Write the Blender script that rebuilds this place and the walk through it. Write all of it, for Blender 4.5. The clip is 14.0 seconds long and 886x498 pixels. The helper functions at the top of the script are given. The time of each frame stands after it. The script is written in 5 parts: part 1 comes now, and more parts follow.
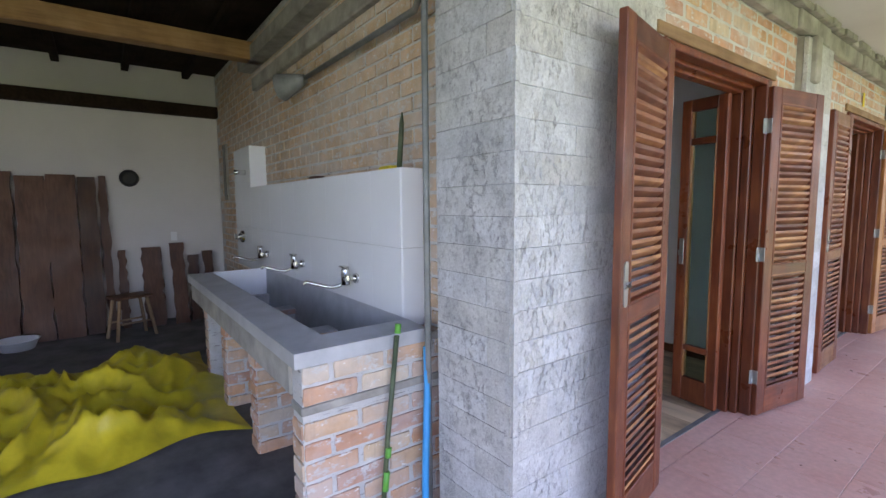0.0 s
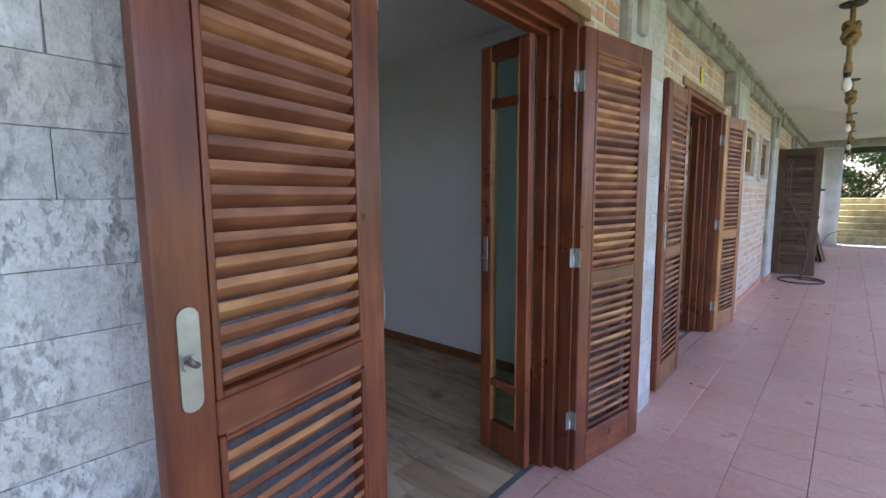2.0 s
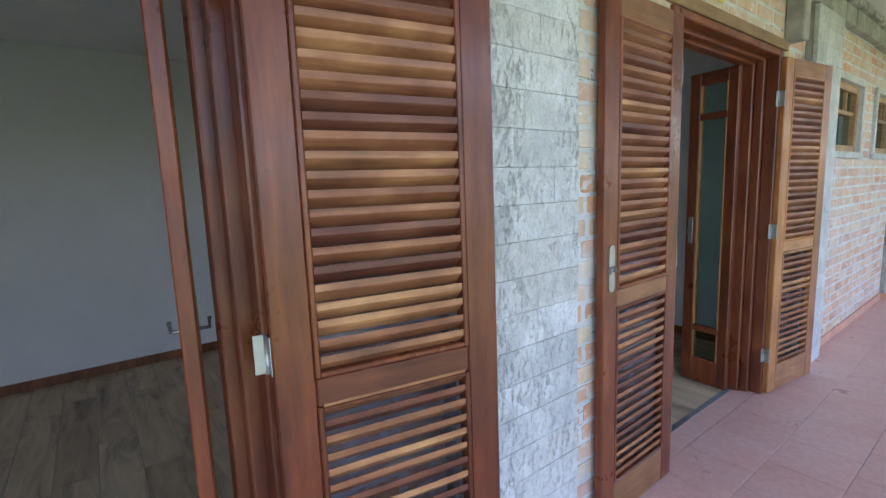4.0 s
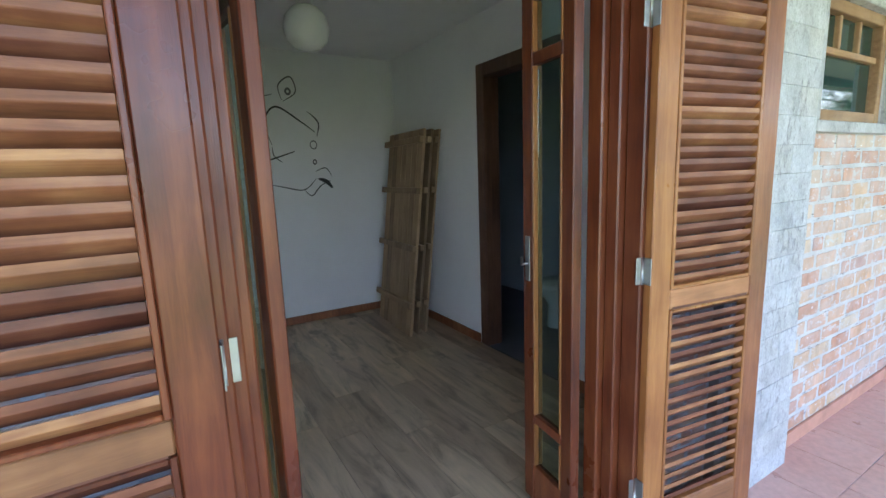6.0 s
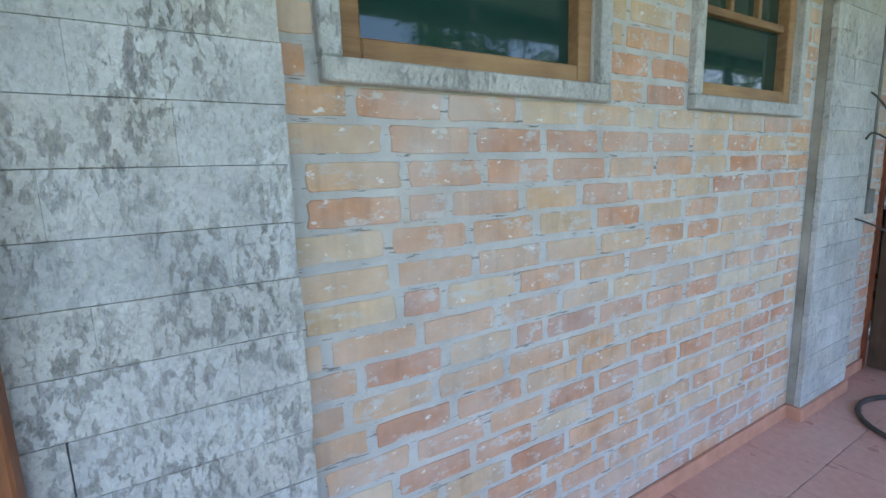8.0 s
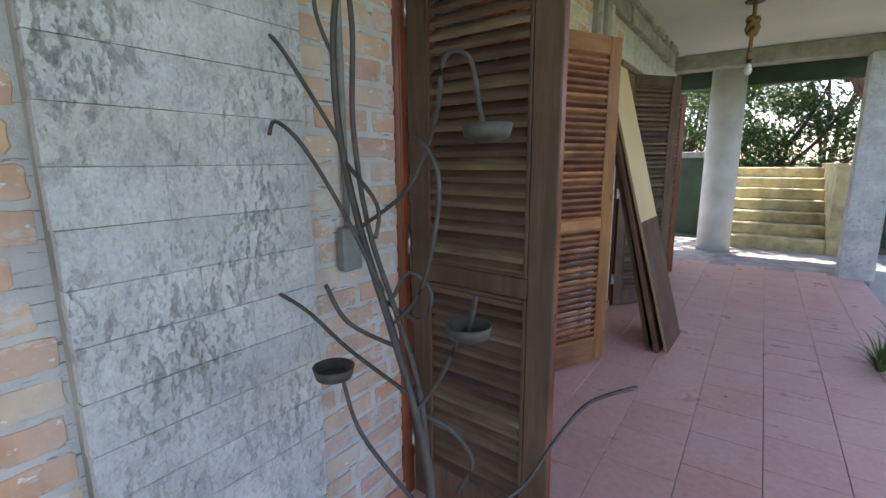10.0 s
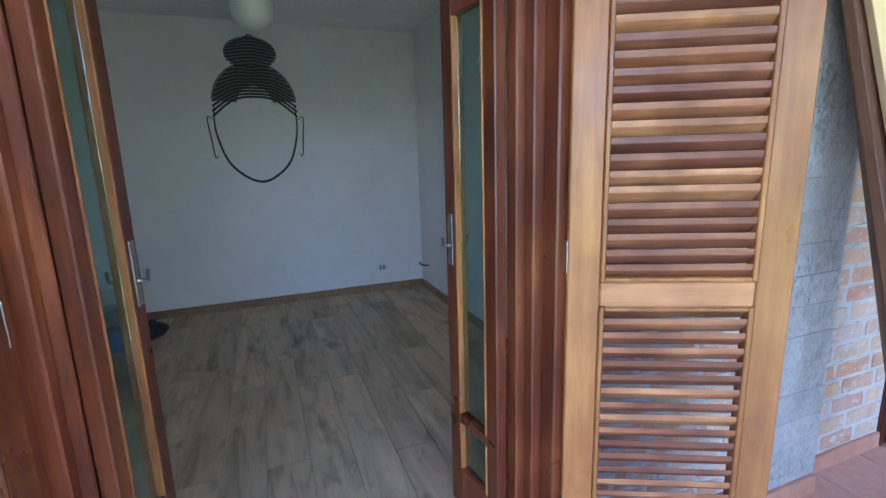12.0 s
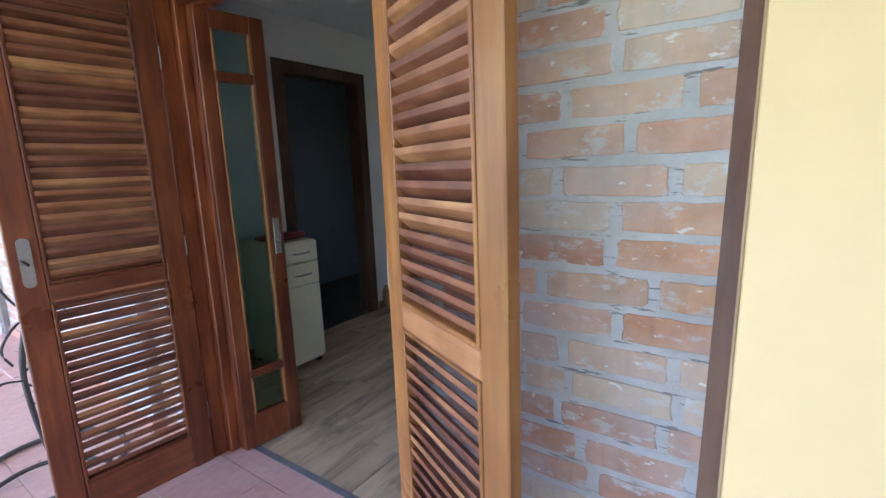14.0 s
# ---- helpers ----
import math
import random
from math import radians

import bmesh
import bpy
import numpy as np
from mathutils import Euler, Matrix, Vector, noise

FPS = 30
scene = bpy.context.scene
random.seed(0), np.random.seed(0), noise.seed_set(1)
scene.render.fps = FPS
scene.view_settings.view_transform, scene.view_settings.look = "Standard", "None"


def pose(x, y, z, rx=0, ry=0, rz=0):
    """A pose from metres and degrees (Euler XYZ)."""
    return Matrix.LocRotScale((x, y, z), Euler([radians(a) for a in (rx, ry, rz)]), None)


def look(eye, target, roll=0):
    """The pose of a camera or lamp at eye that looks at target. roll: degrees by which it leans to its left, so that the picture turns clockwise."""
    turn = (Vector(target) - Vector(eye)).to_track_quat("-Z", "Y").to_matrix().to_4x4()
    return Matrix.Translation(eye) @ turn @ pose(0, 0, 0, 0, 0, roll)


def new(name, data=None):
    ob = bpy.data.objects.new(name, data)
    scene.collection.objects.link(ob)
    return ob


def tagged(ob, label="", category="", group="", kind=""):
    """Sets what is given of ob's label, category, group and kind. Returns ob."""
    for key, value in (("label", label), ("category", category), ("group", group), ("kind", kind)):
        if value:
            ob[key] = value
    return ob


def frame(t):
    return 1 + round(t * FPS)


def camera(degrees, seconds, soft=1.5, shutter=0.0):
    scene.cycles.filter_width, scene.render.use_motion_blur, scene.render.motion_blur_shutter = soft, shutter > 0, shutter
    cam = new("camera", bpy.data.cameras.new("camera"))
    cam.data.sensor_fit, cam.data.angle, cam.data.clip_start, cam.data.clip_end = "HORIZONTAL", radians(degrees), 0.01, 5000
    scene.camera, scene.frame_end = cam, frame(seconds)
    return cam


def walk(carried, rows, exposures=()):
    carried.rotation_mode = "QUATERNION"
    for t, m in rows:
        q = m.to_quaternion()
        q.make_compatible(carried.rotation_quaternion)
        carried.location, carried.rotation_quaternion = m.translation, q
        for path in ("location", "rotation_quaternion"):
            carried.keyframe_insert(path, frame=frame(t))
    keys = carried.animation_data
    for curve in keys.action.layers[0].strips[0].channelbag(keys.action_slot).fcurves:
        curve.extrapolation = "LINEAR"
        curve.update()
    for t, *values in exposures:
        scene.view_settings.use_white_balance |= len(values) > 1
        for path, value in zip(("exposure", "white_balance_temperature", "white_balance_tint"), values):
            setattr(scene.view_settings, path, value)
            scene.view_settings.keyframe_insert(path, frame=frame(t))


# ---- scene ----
cam = camera(88.0, 14.0)
PATH = [
    (0, (1.131, 0.037, 1.4), (-0.466, 1.227, 1.207), -0.5),
    (0.5, (1.049, 0.263, 1.4), (-0.328, 1.699, 1.202), -0.8),
    (1, (1.011, 0.581, 1.373), (-0.263, 2.108, 1.166), -0.8),
    (1.5, (0.987, 0.958, 1.355), (-0.264, 2.504, 1.144), -0.5),
    (2, (0.961, 1.367, 1.356), (-0.354, 2.857, 1.129), -0.4),
    (2.2, (0.964, 1.535, 1.377), (-0.396, 2.982, 1.139), -0.4),
    (4.3, (1.033, 3.404, 1.421), (-0.55, 4.597, 1.15), -2.2),
    (4.5, (0.991, 3.621, 1.412), (-0.58, 4.828, 1.14), -2.4),
    (5, (0.986, 4.166, 1.411), (-0.599, 5.351, 1.122), -2.4),
    (5.5, (0.966, 4.66, 1.395), (-0.664, 5.778, 1.089), -2.0),
    (6, (0.937, 5.119, 1.407), (-0.755, 6.133, 1.082), -2.1),
    (6.5, (0.998, 5.612, 1.385), (-0.753, 6.523, 1.059), -1.9),
    (7, (0.99, 6.152, 1.355), (-0.768, 7.05, 1.036), -1.9),
    (7.5, (0.975, 6.714, 1.347), (-0.757, 7.668, 1.047), -2.4),
    (8, (1.001, 7.256, 1.33), (-0.687, 8.278, 1.003), -1.9),
    (8.5, (0.997, 7.845, 1.34), (-0.532, 9.083, 0.98), -1.5),
    (9, (1.027, 8.478, 1.384), (-0.221, 9.99, 0.993), -0.5),
    (9.2, (1.024, 8.732, 1.375), (-0.075, 10.36, 1.0), -0.3),
    (11.3, (1.224, 10.954, 1.347), (-0.174, 12.34, 0.997), -1.0),
    (11.5, (1.166, 11.119, 1.326), (-0.381, 12.336, 0.97), -0.6),
    (12, (1.053, 11.51, 1.342), (-0.779, 12.211, 0.955), -1.7),
    (12.5, (0.974, 11.867, 1.333), (-0.981, 11.988, 0.926), -2.1),
    (13, (0.873, 12.256, 1.341), (-1.035, 11.811, 0.939), -3.6),
    (13.5, (0.916, 12.685, 1.352), (-0.833, 11.787, 0.989), -2.2),
    (14, (1.018, 13.158, 1.369), (-0.591, 12.023, 1.018), -2.2),
]
walk(cam, [(t, look(eye, target, roll)) for t, eye, target, roll in PATH],
     exposures=[(0, 2.67, 6700, 34), (1.0, 2.27, 6420, 33), (2.0, 2.3, 6200, 29), (4.5, 2.5, 6150, 23), (5.0, 2.4, 6000, 22.5), (5.5, 2.6, 6100, 22), (6.0, 3.0, 6150, 20.5), (6.5, 2.95, 6200, 19), (7.0, 2.7, 6150, 18.5), (7.5, 2.35, 6100, 18), (8.0, 2.1, 5950, 18), (9.0, 2.0, 6400, 22), (11.5, 2.95, 5900, 26), (12.0, 3.7, 5550, 23.0), (12.5, 3.65, 5200, 20), (13.0, 3.9, 5000, 18), (13.5, 3.7, 5550, 19), (14.0, 3.5, 6100, 28)])

# ---- light ----
world = bpy.data.worlds.new("world")
scene.world = world
world.use_nodes = True
wn = world.node_tree.nodes
sky = wn.new("ShaderNodeTexSky")
sky.sky_type = 'NISHITA'
sky.sun_disc = False
sky.sun_elevation = radians(52)
sky.sun_rotation = radians(-12)
wn["Background"].inputs["Strength"].default_value = 0.15
world.node_tree.links.new(sky.outputs[0], wn["Background"].inputs["Color"])
sun_data = bpy.data.lights.new("sun", 'SUN')
sun_data.energy = 5.0
sun_data.angle = radians(0.6)
sun_data.color = (1.0, 0.95, 0.86)
sun = new("sun", sun_data)
sun.matrix_world = look((-1.5, 30, 40), (0.9, 18.0, 0))


# ---- materials ----
class Mat:
    """A procedural material under construction."""

    def __init__(self, name, rough=0.7, metal=0.0):
        self.m = bpy.data.materials.new(name)
        self.m.use_nodes = True
        self.t = self.m.node_tree
        self.b = self.t.nodes["Principled BSDF"]
        self.b.inputs["Roughness"].default_value = rough
        self.b.inputs["Metallic"].default_value = metal
        self.geo = self.t.nodes.new("ShaderNodeNewGeometry")
        self.info = self.t.nodes.new("ShaderNodeObjectInfo")
        self.co = self.t.nodes.new("ShaderNodeTexCoord")

    def link(self, a, b):
        self.t.links.new(a, b)

    def space(self, scale=(1, 1, 1), local=False, shift=False):
        n = self.t.nodes.new("ShaderNodeMapping")
        n.inputs["Scale"].default_value = scale
        self.link(self.co.outputs["Object"] if local else self.geo.outputs["Position"], n.inputs["Vector"])
        if shift:
            mul = self.t.nodes.new("ShaderNodeVectorMath")
            mul.operation = 'SCALE'
            mul.inputs[0].default_value = (37, 17, 53)
            self.link(self.info.outputs["Random"], mul.inputs["Scale"])
            self.link(mul.outputs[0], n.inputs["Location"])
        return n.outputs[0]

    def noise(self, scale, vec=None, detail=5, rough=0.6, distort=0.0):
        n = self.t.nodes.new("ShaderNodeTexNoise")
        n.inputs["Scale"].default_value = scale
        n.inputs["Detail"].default_value = detail
        n.inputs["Roughness"].default_value = rough
        n.inputs["Distortion"].default_value = distort
        self.link(vec or self.space(), n.inputs["Vector"])
        return n.outputs["Fac"]

    def ramp(self, fac, stops):
        n = self.t.nodes.new("ShaderNodeValToRGB")
        e = n.color_ramp.elements
        while len(e) < len(stops):
            e.new(0.5)
        for el, (p, c) in zip(e, stops):
            el.position = p
            el.color = (c, c, c, 1) if isinstance(c, (int, float)) else (*c, 1)
        self.link(fac, n.inputs[0])
        return n.outputs[0]

    def mix(self, a, b, fac, mode='MIX'):
        n = self.t.nodes.new("ShaderNodeMix")
        n.data_type = 'RGBA'
        n.blend_type = mode
        for sock, v in ((n.inputs[6], a), (n.inputs[7], b), (n.inputs[0], fac)):
            if isinstance(v, (int, float)):
                sock.default_value = v
            elif isinstance(v, tuple):
                sock.default_value = (*v, 1)
            else:
                self.link(v, sock)
        return n.outputs[2]

    def done(self, color, bump=None, strength=0.3, dist=0.004, rough=None):
        if isinstance(color, tuple):
            self.b.inputs["Base Color"].default_value = (*color, 1)
        else:
            self.link(color, self.b.inputs["Base Color"])
        if bump is not None:
            n = self.t.nodes.new("ShaderNodeBump")
            n.inputs["Strength"].default_value = strength
            n.inputs["Distance"].default_value = dist
            self.link(bump, n.inputs["Height"])
            self.link(n.outputs[0], self.b.inputs["Normal"])
        if rough is not None:
            self.link(rough, self.b.inputs["Roughness"])
        return self.m


LIME = [(0.3, (0.47, 0.465, 0.45)), (0.52, (0.58, 0.58, 0.57)), (0.75, (0.66, 0.65, 0.62))]


def mat_brick():
    m = Mat("brick_clay", 0.88)
    tone = m.ramp(m.info.outputs["Random"], [(0.0, (0.52, 0.23, 0.125)), (0.25, (0.61, 0.32, 0.185)), (0.5, (0.63, 0.375, 0.22)), (0.68, (0.64, 0.47, 0.30)), (0.82, (0.59, 0.285, 0.155)), (1.0, (0.63, 0.51, 0.35))])
    cloud = m.ramp(m.noise(9, m.space(shift=True), 5, 0.65), [(0.3, 0.70), (0.7, 1.12)])
    col = m.mix(tone, cloud, 0.85, 'MULTIPLY')
    # darker and paler bands left by the kiln across single bricks
    band = m.ramp(m.noise(7, m.space((0.2, 2.6, 0.2), shift=True), 2), [(0.36, 0.84), (0.44, 1.0), (0.62, 1.0), (0.68, 1.12)])
    col = m.mix(col, band, 0.8, 'MULTIPLY')
    lime = m.ramp(m.noise(6, None, 6), LIME)
    film = m.ramp(m.noise(2.6, m.space((1, 0.7, 1.5)), 5, 0.62), [(0.38, 0.0), (0.72, 0.66)])
    col = m.mix(col, lime, film)
    ragged = m.ramp(m.noise(13, m.space((1, 0.75, 1.4)), 6, 0.72), [(0.545, 0), (0.62, 0.8)])
    col = m.mix(col, lime, ragged)
    fleck = m.ramp(m.noise(46, m.space((1, 0.55, 1)), 3), [(0.655, 0), (0.69, 0.85)])
    col = m.mix(col, (0.74, 0.73, 0.71), fleck)
    grain = m.noise(130, None, 4)
    return m.done(col, m.mix(grain, m.noise(22, None, 6), 0.6), 0.55, 0.006)


def mat_mortar():
    m = Mat("mortar", 0.95)
    col = m.ramp(m.noise(6, None, 6), LIME)
    stain = m.ramp(m.noise(3.4, m.space((1, 0.8, 1.3)), 5), [(0.5, 0), (0.72, 0.45)])
    col = m.mix(col, (0.55, 0.46, 0.36), stain)
    dark = m.ramp(m.noise(24, m.space((1, 0.35, 3.2)), 4, 0.7), [(0.60, 0), (0.635, 0.75)])
    col = m.mix(col, (0.13, 0.12, 0.11), dark)
    return m.done(col, m.noise(55, None, 7, 0.7), 0.9, 0.010)


def mat_stone():
    m = Mat("pitted_stone", 0.8)
    tone = m.ramp(m.info.outputs["Random"], [(0, (0.48, 0.49, 0.49)), (0.4, (0.56, 0.57, 0.57)), (0.7, (0.52, 0.515, 0.49)), (1, (0.59, 0.60, 0.605))])
    vec = m.space((1, 1.2, 0.9))
    cloud = m.ramp(m.noise(7, vec, 5), [(0.3, 0.75), (0.7, 1.15)])
    col = m.mix(tone, cloud, 0.9, 'MULTIPLY')
    patch = m.ramp(m.noise(4, vec, 4), [(0.38, 0.2), (0.64, 1.0)])
    tilt = m.t.nodes.new("ShaderNodeMapping")
    tilt.inputs["Rotation"].default_value = (0.6, 0, 0.3)
    tilt.inputs["Scale"].default_value = (1, 1.25, 0.8)
    m.link(vec, tilt.inputs["Vector"])
    pits = m.ramp(m.noise(36, tilt.outputs[0], 7, 0.74), [(0.51, 0), (0.66, 1)])
    both = m.mix(pits, patch, 1.0, 'MULTIPLY')
    col = m.mix(col, (0.27, 0.265, 0.255), both)
    dots = m.ramp(m.noise(75, tilt.outputs[0], 4, 0.6), [(0.56, 0), (0.66, 0.7)])
    col = m.mix(col, (0.36, 0.355, 0.335), dots)
    fine = m.ramp(m.noise(120, None, 4), [(0.35, 0.8), (0.65, 1.1)])
    col = m.mix(col, fine, 0.7, 'MULTIPLY')
    inv = m.ramp(both, [(0, 1), (1, 0)])
    return m.done(col, m.mix(inv, m.noise(60, None, 6), 0.5), 0.9, 0.008)


def mat_wood(name, dark, mid, light, rough=0.42, along='z', worn=0.0):
    m = Mat(name, rough)
    sc = {'z': (6, 6, 0.5), 'x': (0.5, 6, 6), 'y': (6, 0.5, 6)}[along]
    vec = m.space(sc, local=True, shift=True)
    g = m.noise(5.5, vec, 8, 0.62, 0.6)
    blotch = m.noise(5, m.space((1, 1, 0.6), shift=True), 4, 0.55)
    g = m.mix(g, blotch, 0.5)
    col = m.ramp(g, [(0.3, dark), (0.5, mid), (0.7, light)])
    tints = [(0, (0.50, 0.42, 0.55)), (0.35, (0.85, 0.80, 0.85)), (0.7, (1.1, 1.15, 1.1)), (1, (1.55, 1.95, 1.8))] if "slat" in name else [(0, 0.6), (0.5, 0.95), (0.85, 1.2), (1, 1.4)]
    tone = m.ramp(m.info.outputs["Random"], tints)
    col = m.mix(col, tone, 0.85, 'MULTIPLY')
    if worn:
        w = m.ramp(m.noise(3, m.space((1, 1, 1)), 5), [(0.45, 0), (0.75, worn)])
        col = m.mix(col, (0.42, 0.30, 0.17), w)
    pores = m.noise(60, vec, 3)
    r = m.ramp(m.noise(4, None, 4), [(0.3, rough - 0.1), (0.7, rough + 0.18)])
    return m.done(col, pores, 0.25, 0.002, r)


def mat_plain(name, color, rough=0.7, metal=0.0, var=0.12, scale=4.0, bump=0.15, fine=80.0):
    m = Mat(name, rough, metal)
    a = m.ramp(m.noise(scale, None, 6), [(0.3, 1.0 - var), (0.7, 1.0 + var * 0.5)])
    col = m.mix(color, a, 1.0, 'MULTIPLY')
    return m.done(col, m.noise(fine, None, 5), bump, 0.003)


def mat_tile():
    m = Mat("terracotta_tile", 0.5)
    tone = m.ramp(m.info.outputs["Random"], [(0, (0.60, 0.315, 0.25)), (0.5, (0.63, 0.34, 0.27)), (1, (0.66, 0.365, 0.295))])
    dust = m.ramp(m.noise(2.2, None, 7, 0.65), [(0.35, 0), (0.72, 0.55)])
    col = m.mix(tone, (0.68, 0.49, 0.43), dust)
    speck = m.ramp(m.noise(28, None, 4), [(0.3, 0.85), (0.7, 1.08)])
    col = m.mix(col, speck, 0.8, 'MULTIPLY')
    r = m.ramp(m.noise(5, None, 5), [(0.3, 0.24), (0.7, 0.48)])
    return m.done(col, m.noise(35, None, 5), 0.12, 0.002, r)


def mat_plank():
    m = Mat("floor_laminate", 0.45)
    tone = m.ramp(m.info.outputs["Random"], [(0, (0.38, 0.26, 0.155)), (0.35, (0.58, 0.425, 0.265)), (0.7, (0.45, 0.32, 0.20)), (1, (0.66, 0.50, 0.32))])
    vec = m.space((1.0, 6, 1), shift=True)
    g = m.ramp(m.noise(1.9, vec, 8, 0.62, 0.8), [(0.28, 0.40), (0.48, 0.98), (0.74, 1.4)])
    col = m.mix(tone, g, 0.9, 'MULTIPLY')
    knot = m.ramp(m.noise(3.4, m.space((1, 1.6, 1), shift=True), 3), [(0.6, 0), (0.75, 0.7)])
    col = m.mix(col, (0.13, 0.10, 0.075), knot)
    return m.done(col, m.noise(14, vec, 4), 0.1, 0.001)


def mat_glass(name, tint, rough=0.03):
    m = Mat(name, rough)
    m.b.inputs["Transmission Weight"].default_value = 1.0
    m.b.inputs["IOR"].default_value = 1.45
    return m.done(tint)


def mat_leaf():
    m = Mat("leaf", 0.5)
    col = m.ramp(m.noise(1.7, None, 4), [(0.3, (0.03, 0.07, 0.015)), (0.55, (0.08, 0.15, 0.025)), (0.75, (0.16, 0.23, 0.035))])
    m.b.inputs["Transmission Weight"].default_value = 0.0
    return m.done(col)


BRICK, MORTAR, STONE, TILE, PLANK = mat_brick(), mat_mortar(), mat_stone(), mat_tile(), mat_plank()
RED_WOOD = mat_wood("varnished_hardwood", (0.048, 0.010, 0.005), (0.145, 0.034, 0.012), (0.26, 0.08, 0.026), 0.34)
SLAT_WOOD = mat_wood("slat_hardwood", (0.07, 0.022, 0.012), (0.22, 0.078, 0.036), (0.42, 0.19, 0.085), 0.45, 'x')
GOLD_WOOD = mat_wood("honey_hardwood", (0.17, 0.055, 0.016), (0.33, 0.13, 0.038), (0.48, 0.22, 0.068), 0.36)
GOLD_RAIL = mat_wood("honey_hardwood_rail", (0.17, 0.055, 0.016), (0.33, 0.13, 0.038), (0.48, 0.22, 0.068), 0.36, 'x')
MID_WOOD = mat_wood("brown_hardwood", (0.10, 0.034, 0.014), (0.22, 0.080, 0.030), (0.36, 0.15, 0.058), 0.4)
MID_RAIL = mat_wood("brown_hardwood_rail", (0.14, 0.055, 0.022), (0.28, 0.12, 0.048), (0.42, 0.20, 0.085), 0.4, 'x')
RED_RAIL = mat_wood("varnished_hardwood_rail", (0.05, 0.012, 0.006), (0.14, 0.036, 0.014), (0.25, 0.08, 0.028), 0.36, 'x')
OLD_WOOD = mat_wood("weathered_hardwood", (0.05, 0.028, 0.016), (0.10, 0.06, 0.036), (0.17, 0.11, 0.068), 0.7)
OLD_SLAT = mat_wood("weathered_slat", (0.05, 0.028, 0.016), (0.10, 0.06, 0.036), (0.17, 0.11, 0.068), 0.7, 'x')
SASH_WOOD = mat_wood("window_wood", (0.16, 0.08, 0.035), (0.30, 0.17, 0.08), (0.42, 0.26, 0.13), 0.55, 'y')
DARK_WOOD = mat_wood("dark_plank", (0.045, 0.019, 0.010), (0.105, 0.046, 0.025), (0.165, 0.082, 0.045), 0.6)
PALE_WOOD = mat_wood("raw_pine", (0.20, 0.125, 0.065), (0.32, 0.21, 0.115), (0.42, 0.29, 0.165), 0.7)
BEAM_WOOD = mat_wood("roof_timber", (0.16, 0.08, 0.03), (0.28, 0.15, 0.06), (0.38, 0.22, 0.10), 0.7, 'y')
# near-black colour and cut specular offset excess light on the laundry roof
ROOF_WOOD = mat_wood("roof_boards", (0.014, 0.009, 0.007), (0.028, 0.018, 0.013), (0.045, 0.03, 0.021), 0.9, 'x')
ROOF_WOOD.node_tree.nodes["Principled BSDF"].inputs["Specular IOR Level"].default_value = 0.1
PLASTER = mat_plain("white_plaster", (0.83, 0.83, 0.83), 0.85, var=0.06, scale=1.6, bump=0.12, fine=120)
CEILING = mat_plain("ceiling_paint", (0.64, 0.615, 0.585), 0.9, var=0.10, scale=0.8, bump=0.2, fine=60)
CONCRETE = mat_plain("concrete", (0.36, 0.34, 0.30), 0.92, var=0.45, scale=5, bump=0.6, fine=45)
DARK_FLOOR = mat_plain("worn_concrete_floor", (0.17, 0.165, 0.16), 0.75, var=0.55, scale=3.5, bump=0.3, fine=40)
GLAZED = mat_plain("white_glazed_tile", (0.80, 0.82, 0.84), 0.18, var=0.03, scale=2, bump=0.02)
TUB_GREY = mat_plain("grey_cement_glaze", (0.44, 0.45, 0.46), 0.45, var=0.2, scale=6, bump=0.1)
CHROME = mat_plain("chrome", (0.72, 0.72, 0.70), 0.22, 1.0, var=0.06)
STEEL = mat_plain("hinge_steel", (0.40, 0.41, 0.40), 0.45, 1.0, var=0.15, scale=30)
IRON = mat_plain("grey_iron", (0.088, 0.080, 0.072), 0.6, 0.35, var=0.4, scale=20, bump=0.4)
PIPE_GREY = mat_plain("conduit_grey", (0.22, 0.23, 0.22), 0.6, var=0.3, scale=12)
SKIRT = mat_plain("terracotta_skirting", (0.56, 0.28, 0.19), 0.6, var=0.2, scale=9)
YELLOW = mat_plain("yellow_tarpaulin", (0.70, 0.56, 0.03), 0.35, var=0.25, scale=5, bump=0.1)
CREAM = mat_plain("cream_laminate", (0.64, 0.47, 0.235), 0.5, var=0.08, scale=2.5, bump=0.05)
CABINET = mat_plain("ivory_laminate", (0.76, 0.71, 0.52), 0.45, var=0.05)
COLUMN = mat_plain("column_paint", (0.60, 0.60, 0.56), 0.8, var=0.2, scale=3)
# yellowish step paint, its yellow deepened in place of sunlight
STEP_PAINT = mat_plain("sun_yellow_step_concrete", (0.50, 0.43, 0.22), 0.85, var=0.45, scale=5)
GROUND = mat_plain("earth_and_grass", (0.09, 0.13, 0.045), 0.95, var=0.5, scale=2.5, bump=0.8, fine=12)
PAVING = mat_plain("pale_paving", (0.40, 0.385, 0.35), 0.9, var=0.25, scale=1.5, bump=0.4, fine=30)
# green paint darkened so that its colour carries the shade on the wall
GREEN_WALL = mat_plain("shaded_green_wall", (0.055, 0.085, 0.05), 0.85, var=0.4, scale=2)
INK = mat_plain("black_wall_ink", (0.022, 0.022, 0.025), 0.6, var=0.2)
GREY_INK = mat_plain("grey_wall_ink", (0.18, 0.18, 0.19), 0.7, var=0.2)
ROPE = mat_plain("sisal_rope", (0.30, 0.19, 0.085), 0.95, var=0.4, scale=60, bump=0.9, fine=150)
BLUE = mat_plain("blue_plastic", (0.02, 0.32, 0.68), 0.4, var=0.08)
GREEN_PLASTIC = mat_plain("green_plastic", (0.11, 0.42, 0.06), 0.45, var=0.1)
